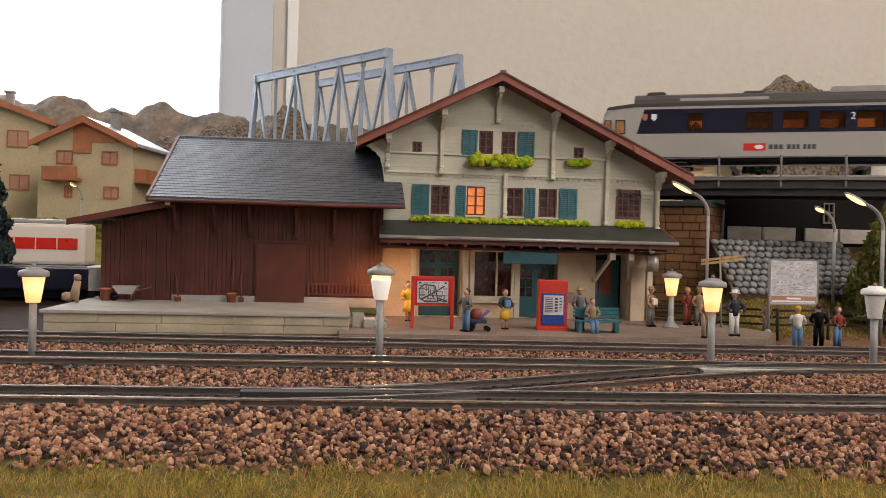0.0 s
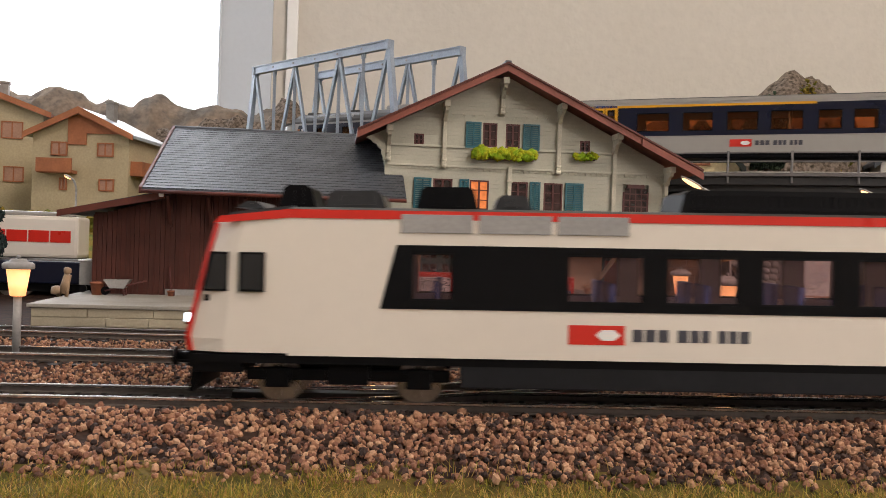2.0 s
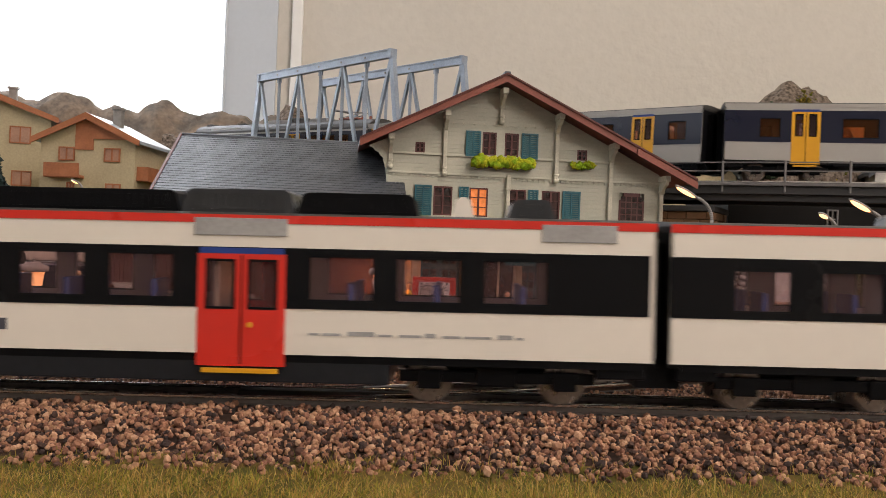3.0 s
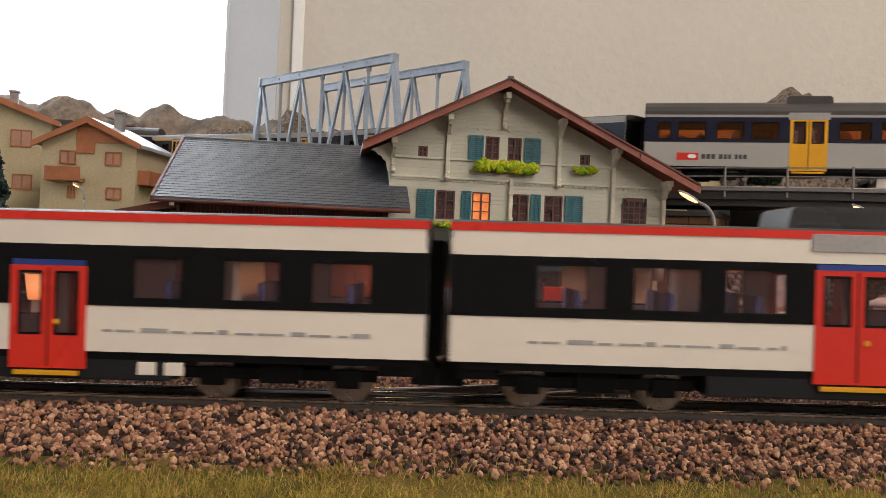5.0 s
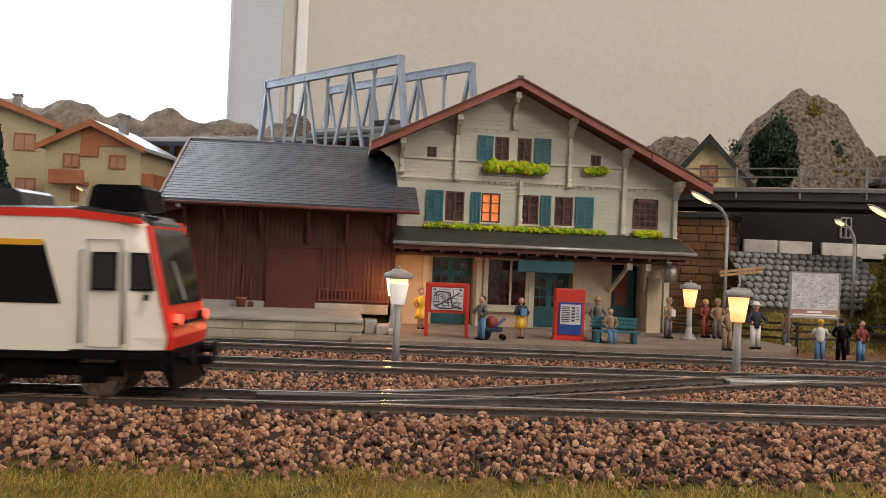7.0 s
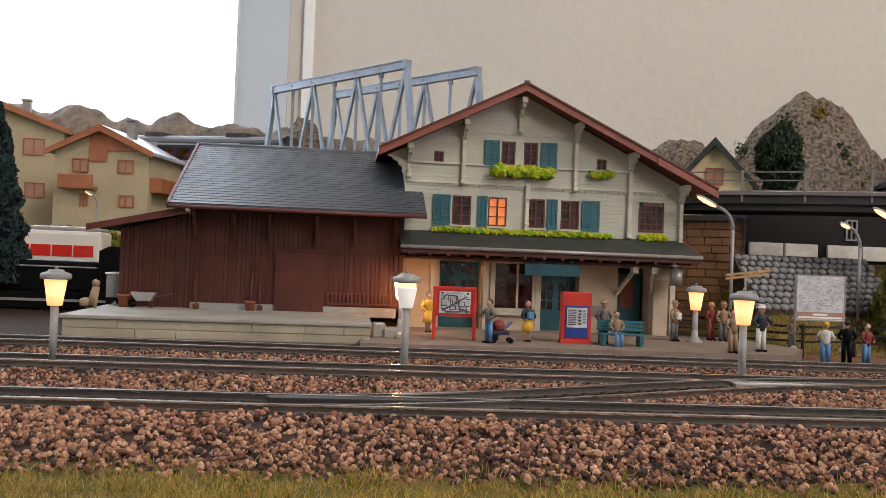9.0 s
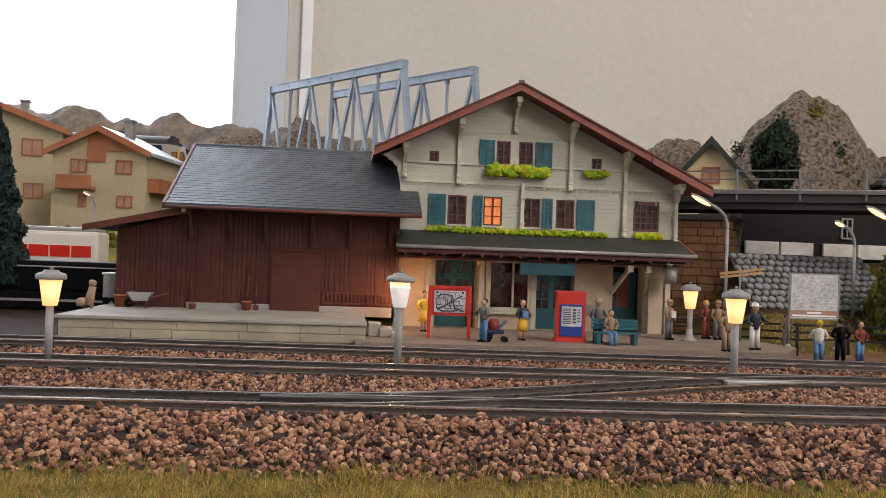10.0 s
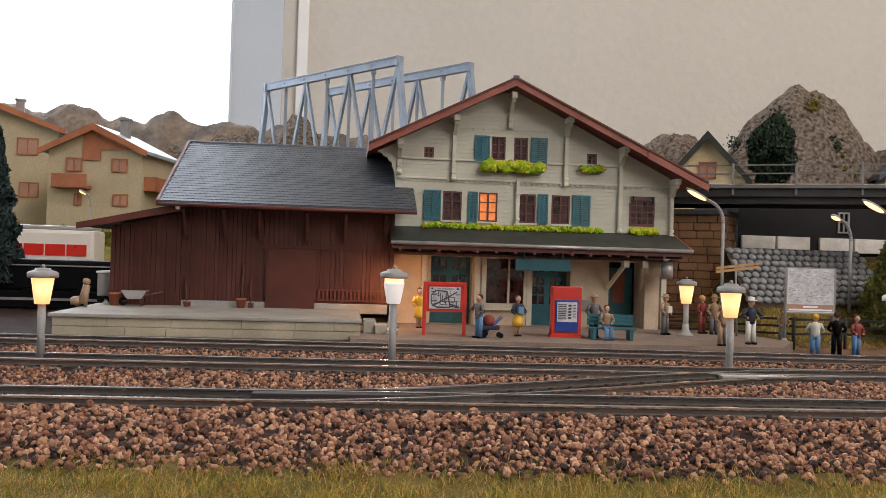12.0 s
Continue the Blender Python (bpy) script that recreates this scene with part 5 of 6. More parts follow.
    strip(-26, 26, -5, -3.2, -420, 230, "concrete", "deck")
    strip(26, 27.5, -4.2, -2.2, -420, 230, "rail_grey", "deck_edge")
    strip(22, 25.8, -9, -5, -420, 230, "concrete", "upper_girder")
    strip(19, 23, -13, -9, -420, 230, "concrete", "lower_girder")
    strip(-23, -19, -13, -5, -420, 230, "concrete", "lower_girder")
    for o in (-8.25, 8.25):
        strip(o - 0.5, o + 0.5, -2.4, 0, -420, 700, "rail", "rail")
    strip(-14, 14, -3.3, -2.4, -420, 230, "sleeper", "sleeper_bed")
    strip(-26, 26, -8, -2.4, 470, 900, "concrete", "far_deck")
    for o, z in ((26.2, 9.4), (26.2, 4.4)):
        strip(o - 0.35, o + 0.35, z - 0.38, z + 0.38, -420, 205, "rail_grey", "handrail")
    s = -405
    while s < 200:
        p, h = far_point(s)
        n = Vector((-math.sin(radians(h)), -math.cos(radians(h)), 0))
        q = p + n * 26.2
        post = part("railing_post", box(B(), q.x - 0.6, q.x + 0.6, q.y - 0.6, q.y + 0.6, q.z - 8, q.z + 10.4, bevel=0.2), "rail_grey", v)
        s += 33


def pier():
    p, h = far_point(22)
    t = thing("viaduct_pier", p.x - 4, p.y - 2, 0, -h, "brown brick viaduct pier beside the station", "pier")
    part("core", box(B(), -29, 29, -21, 21, -8, 66), "mortar", t)
    part("cap", box(B(), -31, 31, -24, 24, 66, 69.5, bevel=0.6), "concrete", t)
    rnd = random.Random(4)
    for r in range(15):
        z = -6 + r * 4.8
        for side in range(3):
            x = -29.6 - (r % 2) * 5
            while x < 29:
                w = rnd.uniform(9, 12)
                a, b = max(x, -29.6), min(x + w, 29.6)
                if b - a > 1.5:
                    k = rnd.uniform(-0.25, 0.25)
                    if side == 0:
                        part("stone", box(B(), a + 0.2, b - 0.2, -22.4 + k, -20.8, z + 0.2, z + 4.6, bevel=0.35), "brick", t)
                    elif side == 1 and a > -21 and b < 22:
                        part("stone", box(B(), 28.8, 30.2 + k, a + 0.2, b - 0.2, z + 0.2, z + 4.6, bevel=0.35), "brick", t)
                    elif side == 2 and a > -21 and b < 22:
                        part("stone", box(B(), -30.2 + k, -28.8, a + 0.2, b - 0.2, z + 0.2, z + 4.6, bevel=0.35), "brick", t)
                x += w


def truss():
    """Truss bridge over the upper line: two girders with raked end posts."""
    a, h = far_point(231)
    u = Vector((-math.cos(radians(h)), math.sin(radians(h)), 0))
    n = Vector((-math.sin(radians(h)), -math.cos(radians(h)), 0))
    t = thing("truss_bridge", label="blue-grey steel truss railway bridge", category="bridge")

    def up(p, z):
        return Vector((p.x, p.y, z))

    for sg in (1, -1):
        base = a + n * (25 * sg) + u * (14 * sg + 4)
        z0, z1, L, N = a.z - 8, 187.0, 183.0, 6
        P = [base + u * (L * k / N) for k in range(N + 1)]
        part("top_chord", bar(B(), up(P[0], z1), up(P[-1], z1), 4.6, 6.0), "steel", t)
        part("chord_flange", bar(B(), up(P[0] - u, z1 + 3.2), up(P[-1] + u, z1 + 3.2), 6.2, 0.9), "steel", t)
        part("bottom_chord", bar(B(), up(P[0] - u * 16, z0), up(P[-1] + u * 16, z0), 4.6, 6), "steel", t)
        for p, s in ((P[0], -1), (P[-1], 1)):
            part("end_post", bar(B(), up(p + u * (16 * s), z0), up(p, z1 - 2), 4, 4.5), "steel", t)
            part("end_plate", bar(B(), up(p - u * 1.5, z1), up(p + u * 1.5, z1), 6.6, 7.4), "steel", t)
        for k in range(1, N):
            part("vertical", bar(B(), up(P[k], z0), up(P[k], z1), 2.6, 2.6), "steel", t)
            part("gusset", bar(B(), up(P[k] - u * 2.6, z1 - 4.5), up(P[k] + u * 2.6, z1 - 4.5), 1.2, 5), "steel", t)
            part("bolt", rod(B(), up(P[k] - n * -2.2, z1), up(P[k] + n * 2.9, z1), 0.9, seg=8), "gutter", t)
        for k in range(0, N):
            q, r = (P[k + 1], P[k]) if k % 2 else (P[k], P[k + 1])
            part("diagonal", bar(B(), up(q, z1), up(r, z0), 2.4, 2.8), "steel", t)
    part("deck", bar(B(), a + Vector((0, 0, -8)) - u * 10, a + u * 195 + Vector((0, 0, -8)), 44, 4), "steel", t)
    for d in (2, 190):
        e = a + u * d
        part("support", box(B(), e.x - 26, e.x + 26, e.y - 12, e.y + 12, -8, e.z - 11, bevel=1), "concrete", t)


def ridge(name, label, x0, x1, y, depth, peaks, mat, step=6, base=20, rough=9, seed=1):
    """A rocky ridge: bumps at peaks (x, height, half width)."""
    bm = B()
    xs, k = np.arange(x0, x1 + step, step), 44
    grid = []
    for x in xs:
        top = base + max([h * math.exp(-((x - c) / w) ** 2) for c, h, w in peaks] + [0])
        row = []
        for j in range(k + 1):
            f = j / k
            z = top * math.sin(math.pi * min(1.0, 0.06 + f * 0.94)) ** 0.75
            q = Vector((x / 22, f * depth / 22, seed * 7.3))
            z += rough * noise.fractal(q, 0.9, 2.1, 5) * min(1, top / 40)
            z += rough * 0.16 * noise.fractal(q * 5, 0.8, 2.2, 3) * min(1, top / 40)
            yy = y - depth / 2 + depth * f + 4 * noise.noise(q * 2)
            row.append(bm.verts.new((x + 3 * noise.noise(q * 3), yy, max(z, -8))))
        grid.append(row)
    for a, b in zip(grid, grid[1:]):
        for j in range(k):
            f = bm.faces.new((a[j], b[j], b[j + 1], a[j + 1]))
            f.smooth = True
    o = part(name, bm, mat, clean=False)
    return tagged(o, label, "mountain")


def leafy(name, label, x, y, z, trunk, crown, count, mat, leaf, seed, shape, category="tree"):
    """A tree: tapered trunk with limbs, and a crown of many small leaf clumps."""
    rnd = random.Random(seed)
    t = thing(name, x, y, z, 0, label, category)
    bm = B()
    rod(bm, (0, 0, -4), (0, 0, trunk + crown * 0.6), 2.2, 0.6)
    for k in range(8):
        a, h = k * 2.4, trunk + crown * (0.1 + 0.07 * k)
        w = shape(h - trunk) * 0.6
        rod(bm, (0, 0, h), (math.cos(a) * w, math.sin(a) * w, h + 5), 0.8, 0.3, seg=6)
    part("trunk", bm, "bark", t)
    verts, faces = [], []
    for _ in range(count):
        h = rnd.uniform(0, crown)
        a = rnd.uniform(0, math.tau)
        rim = shape(h) * (0.82 + 0.3 * noise.noise(Vector((math.cos(a) * 1.8, math.sin(a) * 1.8, h / 9 + seed))))
        r = rim * rnd.uniform(0.55, 1.0)
        c = Vector((math.cos(a) * r, math.sin(a) * r, trunk + h))
        q = Euler((rnd.uniform(0, 6), rnd.uniform(0, 6), rnd.uniform(0, 6))).to_matrix()
        s = leaf * rnd.uniform(0.6, 1.3)
        n0 = len(verts)
        for p in ((-s, 0, 0), (0, -s * 0.55, s * 0.2), (s, 0, 0), (0, s * 0.55, s * 0.2)):
            verts.append(tuple((c + q @ Vector(p)) * MM))
        faces.append([n0, n0 + 1, n0 + 2, n0 + 3])
    me = bpy.data.meshes.new("crown")
    me.from_pydata(verts, [], faces)
    me.materials.append(M[mat])
    o = new("crown", me)
    o.parent = t
    return t


def chalet(x, y, z, rz, w, d, h, roof_h, label="", wall="house", roof="roof_red", balcony=True, eave=12, edge="orange", loft=False):
    """A house with gable front towards the station, its windows, balcony and chimney."""
    t = thing("house", x, y, z, rz, label, "house")
    part("wall", prism(B(), [(-w / 2, -10), (-w / 2, h), (0, h + roof_h * 0.93), (w / 2, h), (w / 2, -10)], 0, d), wall, t)
    for sg in (-1, 1):
        xe, ze = sg * (w / 2 + eave), h - roof_h * eave / (w / 2)
        o = part("roof", prism(B(), [(xe, ze), (xe, ze + 3), (0, h + roof_h + 3), (0, h + roof_h)], -eave, d + eave), roof, t)
        part("barge_board", prism(B(), [(xe, ze - 2), (xe, ze + 3.4), (0, h + roof_h + 3.4), (0, h + roof_h - 3)], -eave - 2, -eave), edge, o)
    c = None if loft else part("chimney", box(B(), w * 0.1, w * 0.1 + 8, d * 0.35, d * 0.35 + 8, h + roof_h * 0.4, h + roof_h + 12, bevel=0.5), "gutter", t)
    if c:
        part("chimney_cap", box(B(), w * 0.1 - 1.2, w * 0.1 + 9.2, d * 0.35 - 1.2, d * 0.35 + 9.2, h + roof_h + 12, h + roof_h + 14), "gutter", c)
    if balcony:
        part("gable_panel", prism(B(), [(-w * 0.13, h * 0.86), (-w * 0.13, h + roof_h * 0.70), (0, h + roof_h * 0.9), (w * 0.42, h + roof_h * 0.14), (w * 0.42, h + 1), (w * 0.06, h + 1), (w * 0.06, h * 0.86)], -1.5, 0), "orange", t)
        for bx0, bx1 in ((-w * 0.4, -w * 0.03),):
            b = part("balcony", box(B(), bx0, bx1, -11, 0, h * 0.46, h * 0.47 + 2), "orange", t)
            part("railing", box(B(), bx0, bx1, -12, -10.5, h * 0.47, h * 0.66, bevel=0.4), "orange", b)
        sb = part("side_balcony", box(B(), w / 2, w / 2 + 11, d * 0.05, d * 0.6, h * 0.46, h * 0.66, bevel=0.4), "orange", t)
    for cx, cz, ww, wh in ((0, h + roof_h * 0.18, w * 0.24, roof_h * 0.4),) if loft else ((-w * 0.22, h * 0.80, w * 0.17, h * 0.19), (w * 0.26, h * 0.80, w * 0.17, h * 0.19), (w * 0.28, h * 0.32, w * 0.16, h * 0.17), (-w * 0.17, h * 0.32, w * 0.08, h * 0.17)):
        f = part("window", holed(B(), cx - ww / 2, cx + ww / 2, cz - wh / 2, cz + wh / 2, -1.4, 0.3, [(cx - ww / 2 + 1.2, cx - 0.6, cz - wh / 2 + 1.2, cz + wh / 2 - 1.2), (cx + 0.6, cx + ww / 2 - 1.2, cz - wh / 2 + 1.2, cz + wh / 2 - 1.2)]), "orange", t)
        part("pane", box(B(), cx - ww / 2 + 0.5, cx + ww / 2 - 0.5, -0.6, -0.2, cz - wh / 2 + 0.5, cz + wh / 2 - 0.5), "curtain", f)
    return t


def background():
    ridge("mountain", "low brown model mountain range before the window", -640, 100, 1130, 140, [(-326, 27, 34), (-262, 12, 22), (-212, 24, 24), (-400, 25, 50), (-140, 10, 40), (-70, 10, 40), (-520, 40, 60)], "hill", base=182, rough=7, seed=2)
    ridge("mountain", "rounded grey-brown rock hill behind the truss bridge", -190, 20, 1030, 90, [(-50, 40, 26), (-112, 20, 40)], "rock", step=4, base=150, rough=10, seed=6)
    ridge("mountain", "grey rock hill with moss and small shrubs", 215, 600, 730, 130, [(388, 118, 80), (276, 76, 70), (318, 50, 30), (470, 74, 30), (530, 92, 40)], "rock", step=3, base=70, rough=7, seed=3)
    leafy("tree", "round dark green deciduous tree behind the viaduct", 321, 640, 86, 14, 50, 9000, "leaf_dark", 1.7, 3, lambda h: 22 * math.sin(math.pi * min(1, 0.12 + h / 48 * 0.88)) ** 0.6)
    leafy("tree", "tall blue-green fir tree beside the houses", -225, 600, 0, 12, 114, 24000, "fir", 2.2, 5, lambda h: 3 + 27 * (1 - h / 114) ** 0.75)
    leafy("bush", "large olive-green bush on the bank", 305, 452, 4, 2, 62, 9000, "leaf_light", 1.7, 7, lambda h: 25 * (1 - (h / 62) ** 1.6) + 2, "bush")
    for x, y, z, r, m, s in ((356, 704, 158, 9, "leaf_dark", 1), (350, 690, 132, 7, "moss", 2), (398, 692, 134, 9, "leaf_dark", 4), (388, 706, 168, 10, "moss", 5), (408, 684, 114, 11, "moss", 6), (318, 700, 136, 6, "leaf_dark", 8)):
        bm = B()
        rnd = random.Random(s)
        for _ in range(110):
            lump(bm, (x + rnd.gauss(0, r * 0.5), y + rnd.gauss(0, 3), z + rnd.gauss(0, r * 0.45)), r * rnd.uniform(0.08, 0.17), sub=1, rough=0.6)
        tagged(part("shrub", bm, m), "small scrubby shrub on the rock hill", "shrub", "hill shrubs")
    chalet(-224, 850, 58, -9, 88, 90, 66, 21, "ochre chalet with orange balcony and pale roof", roof="roof_pale", eave=6)
    chalet(-342, 930, 62, 10, 116, 110, 90, 21, eave=8, label= "tall ochre house with red-brown roof", balcony=False)
    h = chalet(279, 660, 86, -26, 55, 60, 17, 32, loft=True, label="pale yellow cottage with steep dark roof", wall="house_pale", roof="mossy", balcony=False, eave=5, edge="mossy")
    chalet(452, 640, 78, -20, 70, 60, 34, 30, "white cottage with grey roof behind the viaduct", wall="base_white", roof="slate", balcony=False, eave=6, edge="slate")
    # scrub before the houses
    rnd = random.Random(21)
    for k in range(16):
        bm = B()
        x, y = -330 + k * 14 + rnd.uniform(-5, 5), 770 + rnd.uniform(-25, 25)
        for _ in range(18):
            lump(bm, (x + rnd.gauss(0, 7), y + rnd.gauss(0, 5), height(x, y) + rnd.uniform(0, 13)), rnd.uniform(3, 6), sub=1, rough=0.5)
        tagged(part("hedge_bush", bm, "moss"), "olive-brown scrub bush before the houses", "bush", "scrub")
    # dark building under the viaduct with a white plinth
    d = thing("goods_hall", label="near-black wall with white plinth under the viaduct", category="building")
    part("wall", box(B(), 262, 470, 566, 640, 38, 84), "near_black", d)
    for a, b in ((264, 287), (288.5, 311), (318, 341), (342.5, 380)):
        part("plinth", box(B(), a, b, 563.5, 566, 47, 56.5, bevel=0.3), "base_white", d)
    w = part("window", holed(B(), 331, 339, 60, 74, 564.6, 566, [(332, 334.6, 61, 67), (335.4, 338, 61, 67), (332, 334.6, 68, 73), (335.4, 338, 68, 73)]), "lamp_grey", d)
    # cobbled retaining slope
    c = thing("retaining_wall", label="grey cobbled retaining slope below the street", category="retaining wall")
    part("backing", prism(B(), [(476, 8), (476, 16), (510, 47), (512, 47), (512, 8)], 228, 312, "x"), "mortar", c)
    stone = B()
    lump(stone, (0, 0, 0), 3.0, sub=2, rough=0.12)
    stone = mesh_of(stone, "cobble", "cobble")
    rnd = random.Random(31)
    for r in range(9):
        for k in range(17):
            x = 230 + k * 4.9 + (2.45 if r % 2 else 0) + rnd.uniform(-0.3, 0.3)
            piece("cobble", stone, c, Matrix.Translation((x * MM, (477 + r * 3.75) * MM, (17.5 + r * 3.42) * MM)) @ pose(0, 0, 0, 42, 0, rnd.uniform(-12, 12)) @ Matrix.Diagonal((rnd.uniform(0.82, 0.96), rnd.uniform(0.78, 0.88), 0.6, 1)))
    # fence
    f = thing("fence", label="dark wooden rail fence along the bank", category="fence")
    pts = [(176, 462), (206, 448), (232, 432), (262, 436), (292, 418), (330, 412)]
    for (xa, ya), (xb, yb) in zip(pts, pts[1:]):
        for z in (4.6, 8.4, 12.0):
            part("fence_rail", bar(B(), (xa, ya, z - 3.2 + xa * 0.004), (xb, yb, z - 3 + xb * 0.004), 0.8, 1.1), "fence", f)
    for k, (xa, ya) in enumerate(pts):
        part("fence_post", rod(B(), (xa, ya, -8), (xa, ya, 11), 0.85, 0.75), "fence", f)


def goods():
    """Rolling stock on the hidden siding behind the shed."""
    def wagon(label, x0, L, body, kind):
        w = thing("goods_wagon", label=label, category="wagon", group="siding train")
        part("body", box(B(), 0, L, -15, 15, 8, 30 if kind else 22, bevel=1.2), body, w)
        part("underframe", box(B(), 4, L - 4, -12, 12, 3, 8), "black", w)
        for k in (14, 24, L - 24, L - 14):
            part("wheelset", rod(B(), (k, -10, 5), (k, 10, 5), 5, seg=14), "tyre", w)
        part("roof_rail", rod(B(), (4, -12, (30 if kind else 22) + 1), (L - 4, -12, (30 if kind else 22) + 1), 0.7), "lamp_grey", w)
        return w
    loco = thing("locomotive", label="black locomotive on the siding behind the shed", category="locomotive", group="siding train")
    part("frame", box(B(), 0, 230, -14, 14, 0, 11, bevel=0.8), "black", loco)
    part("hood", box(B(), 8, 150, -11, 11, 11, 31, bevel=2.0), "black", loco)
    part("cab", prism(B(), [(150, 11), (150, 38), (156, 41), (200, 41), (206, 38), (206, 11)], -14, 14), "black", loco)
    part("tank", rod(B(), (206, 0, 20), (228, 0, 20), 10, seg=16), "black", loco)
    part("chimney", rod(B(), (30, 0, 31), (30, 0, 38), 3, 3.6), "black", loco)
    for k in range(7):
        part("wheel", rod(B(), (20 + k * 31, -14.4, 6), (20 + k * 31, -13, 6), 6.5, seg=16), "black", loco)
    part("side_rod", box(B(), 20, 206, -15.2, -14.6, 5, 6.6), "lamp_grey", loco)
    part("handrail", rod(B(), (10, -11.6, 27), (150, -11.6, 27), 0.5), "lamp_grey", loco)
    part("buffer_lamp", rod(B(), (228, -10, 13), (231, -10, 13), 2.4), "red", loco)
    GOODS.append((loco, -485, 20.0))
    GOODS.append((wagon("dark blue low wagon on the siding", 0, 150, "navy", 0), -250, 20.0))
    # white and red carriage parked further back
    c = thing("parked_carriage", -470, 668, 12, 0, "white carriage with red window band parked behind the shed", "carriage")
    part("body", box(B(), 0, 300, -15, 15, 6, 35, bevel=2.5), "white_body", c)
    for k in range(20):
        part("red_panel", box(B(), 8 + k * 14.4, 21.4 + k * 14.4, -15.4, -14.9, 17, 25), "car_red", c)
    part("underframe", box(B(), 5, 295, -13, 13, 0, 6), "black", c)
    part("roof", box(B(), 2, 298, -13, 13, 35, 38, bevel=1.2), "grey_body", c)


# ---- things on the platform ----
def lantern(x, y, z, lit, label, tall=29.0, cone=False, glow="lamp_glow"):
    t = thing("platform_lamp", x, y, z, 0, label, "lamp", "platform lamps")
    if cone:
        part("base", turned(B(), [(4.2, 0), (3.6, 0.8), (1.8, 2.6), (1.4, 6)]), "lamp_grey", t)
    part("post", rod(B(), (0, 0, -3), (0, 0, tall - 12), 1.35, 1.35), "lamp_grey", t)
    rim = tall - (5.2 if lit == 2 else 3.8)
    part("shade", turned(B(), [(2.2, tall - 12.4), (2.4, tall - 12.2), (3.6, rim - 0.4), (3.7, rim)], seg=18), glow if lit == 1 else ("lamp_faint" if lit == 2 else "lamp_white"), t, "warmly glowing shade" if lit == 1 else ("faintly lit white shade" if lit == 2 else "unlit white shade"))
    if lit == 2:
        part("light_slit", turned(B(), [(3.3, tall - 5.2), (3.3, tall - 3.5)], seg=16), "hot", t, "bright light slit")
    cap = part("cap", turned(B(), [(4.7, tall - 3.6), (4.95, tall - 3.2), (4.95, tall - 2.0), (4.3, tall - 1.5), (2.6, tall - 1.0), (2.4, tall - 0.4), (0.8, tall - 0.3)], seg=20), "lamp_grey" if lit else "lamp_white", t)
    part("finial", turned(B(), [(0.4, tall - 0.4), (0.7, tall + 0.2), (0.5, tall + 0.7), (0.1, tall + 0.9)], seg=10), "lamp_grey", cap)


def street_lamp(x, y, z0, top, reach, label, head=13.0):
    """A tall curved lamp; its arm reaches along x."""
    t = thing("street_lamp", x, y, 0, 0, label, "street lamp", "street lamps")
    bm = B()
    pts = [Vector((0, 0, z0)), Vector((0, 0, top - 14))]
    for k in range(1, 15):
        a = k / 14 * 1.25
        pts.append(Vector((reach * 0.62 * (1 - math.cos(a)) * 1.1, 0, top - 14 + 12 * math.sin(a))))
    for p, q in zip(pts, pts[1:]):
        rod(bm, p, q, 0.9)
    part("post", bm, "lamp_grey", t)
    e = pts[-1]
    d = Vector((1 if reach > 0 else -1, 0, 0.5)).normalized()
    turn = d.to_track_quat("X", "Z").to_matrix().to_4x4()
    for nm, mat, mid, size in (("lamp_head", "lamp_grey", 0.5, (0.54, 2.7, 1.1)), ("bulb", "bulb", 0.55, (0.44, 2.2, 0.95))):
        bm = B()
        bmesh.ops.create_uvsphere(bm, u_segments=16, v_segments=10, radius=1)
        drop = Vector((0, -0.5, -0.8)) if nm == "bulb" else Vector((0, 0, 0))
        bm.transform(Matrix.Translation(e + d * head * mid + drop) @ turn @ Matrix.Diagonal((size[0] * head, size[1], size[2], 1)))
        for f in bm.faces:
            f.smooth = True
        if nm == "lamp_head":
            h = part(nm, bm, mat, t)
        else:
            part(nm, bm, mat, h, "glowing lamp glass")


def figure(x, y, z, rz, top, legs, label, tall=19.5, skirt=False, hat=None, seated=False, hair="hair", arms=0.15, extra=None):
    """A painted miniature figure, one plain mesh."""
    bm, k = B(), tall / 20.0
    mats = [top, legs, "skin", hat or hair, "black"] + ([extra] if extra else [])
    hip = 9.6
    if seated:
        for s in (-1, 1):
            rod(bm, (s * 1.2, 0, 8.2), (s * 1.3, -5.2, 8.0), 1.3, 1.1, 8, 1)
            rod(bm, (s * 1.3, -5.2, 8.2), (s * 1.3, -5.8, 0.8), 1.1, 0.9, 8, 1)
            box(bm, s * 1.3 - 0.9, s * 1.3 + 0.9, -8.0, -5.0, 0, 1.1, 4, 0.25)
    elif skirt:
        turned(bm, [(2.9, 5.0), (2.6, 7.0), (1.9, 11.0)], seg=12, mi=1)
        for s in (-1, 1):
            rod(bm, (s * 0.9, 0, 0.4), (s * 0.9, 0, 5.6), 0.6, 0.7, 8, 2)
            box(bm, s * 0.9 - 0.6, s * 0.9 + 0.6, -1.6, 0.6, 0, 0.8, 4, 0.2)
    else:
        for s in (-1, 1):
            rod(bm, (s * 1.35, 0, 0.6), (s * 1.0, 0, hip + 0.6), 0.95, 1.35, 9, 1)
            box(bm, s * 1.35 - 0.8, s * 1.35 + 0.8, -2.0, 1.0, 0, 1.0, 4, 0.25)
    turned(bm, [(1.7, hip - 0.6), (1.9, hip + 1.2), (2.3, hip + 4.6), (2.0, hip + 6.0), (0.9, hip + 6.6)], seg=12, mi=0)
    for s in (-1, 1):
        el = (s * (2.9 + arms * 6), -0.5 - arms * 2, hip + 2.6)
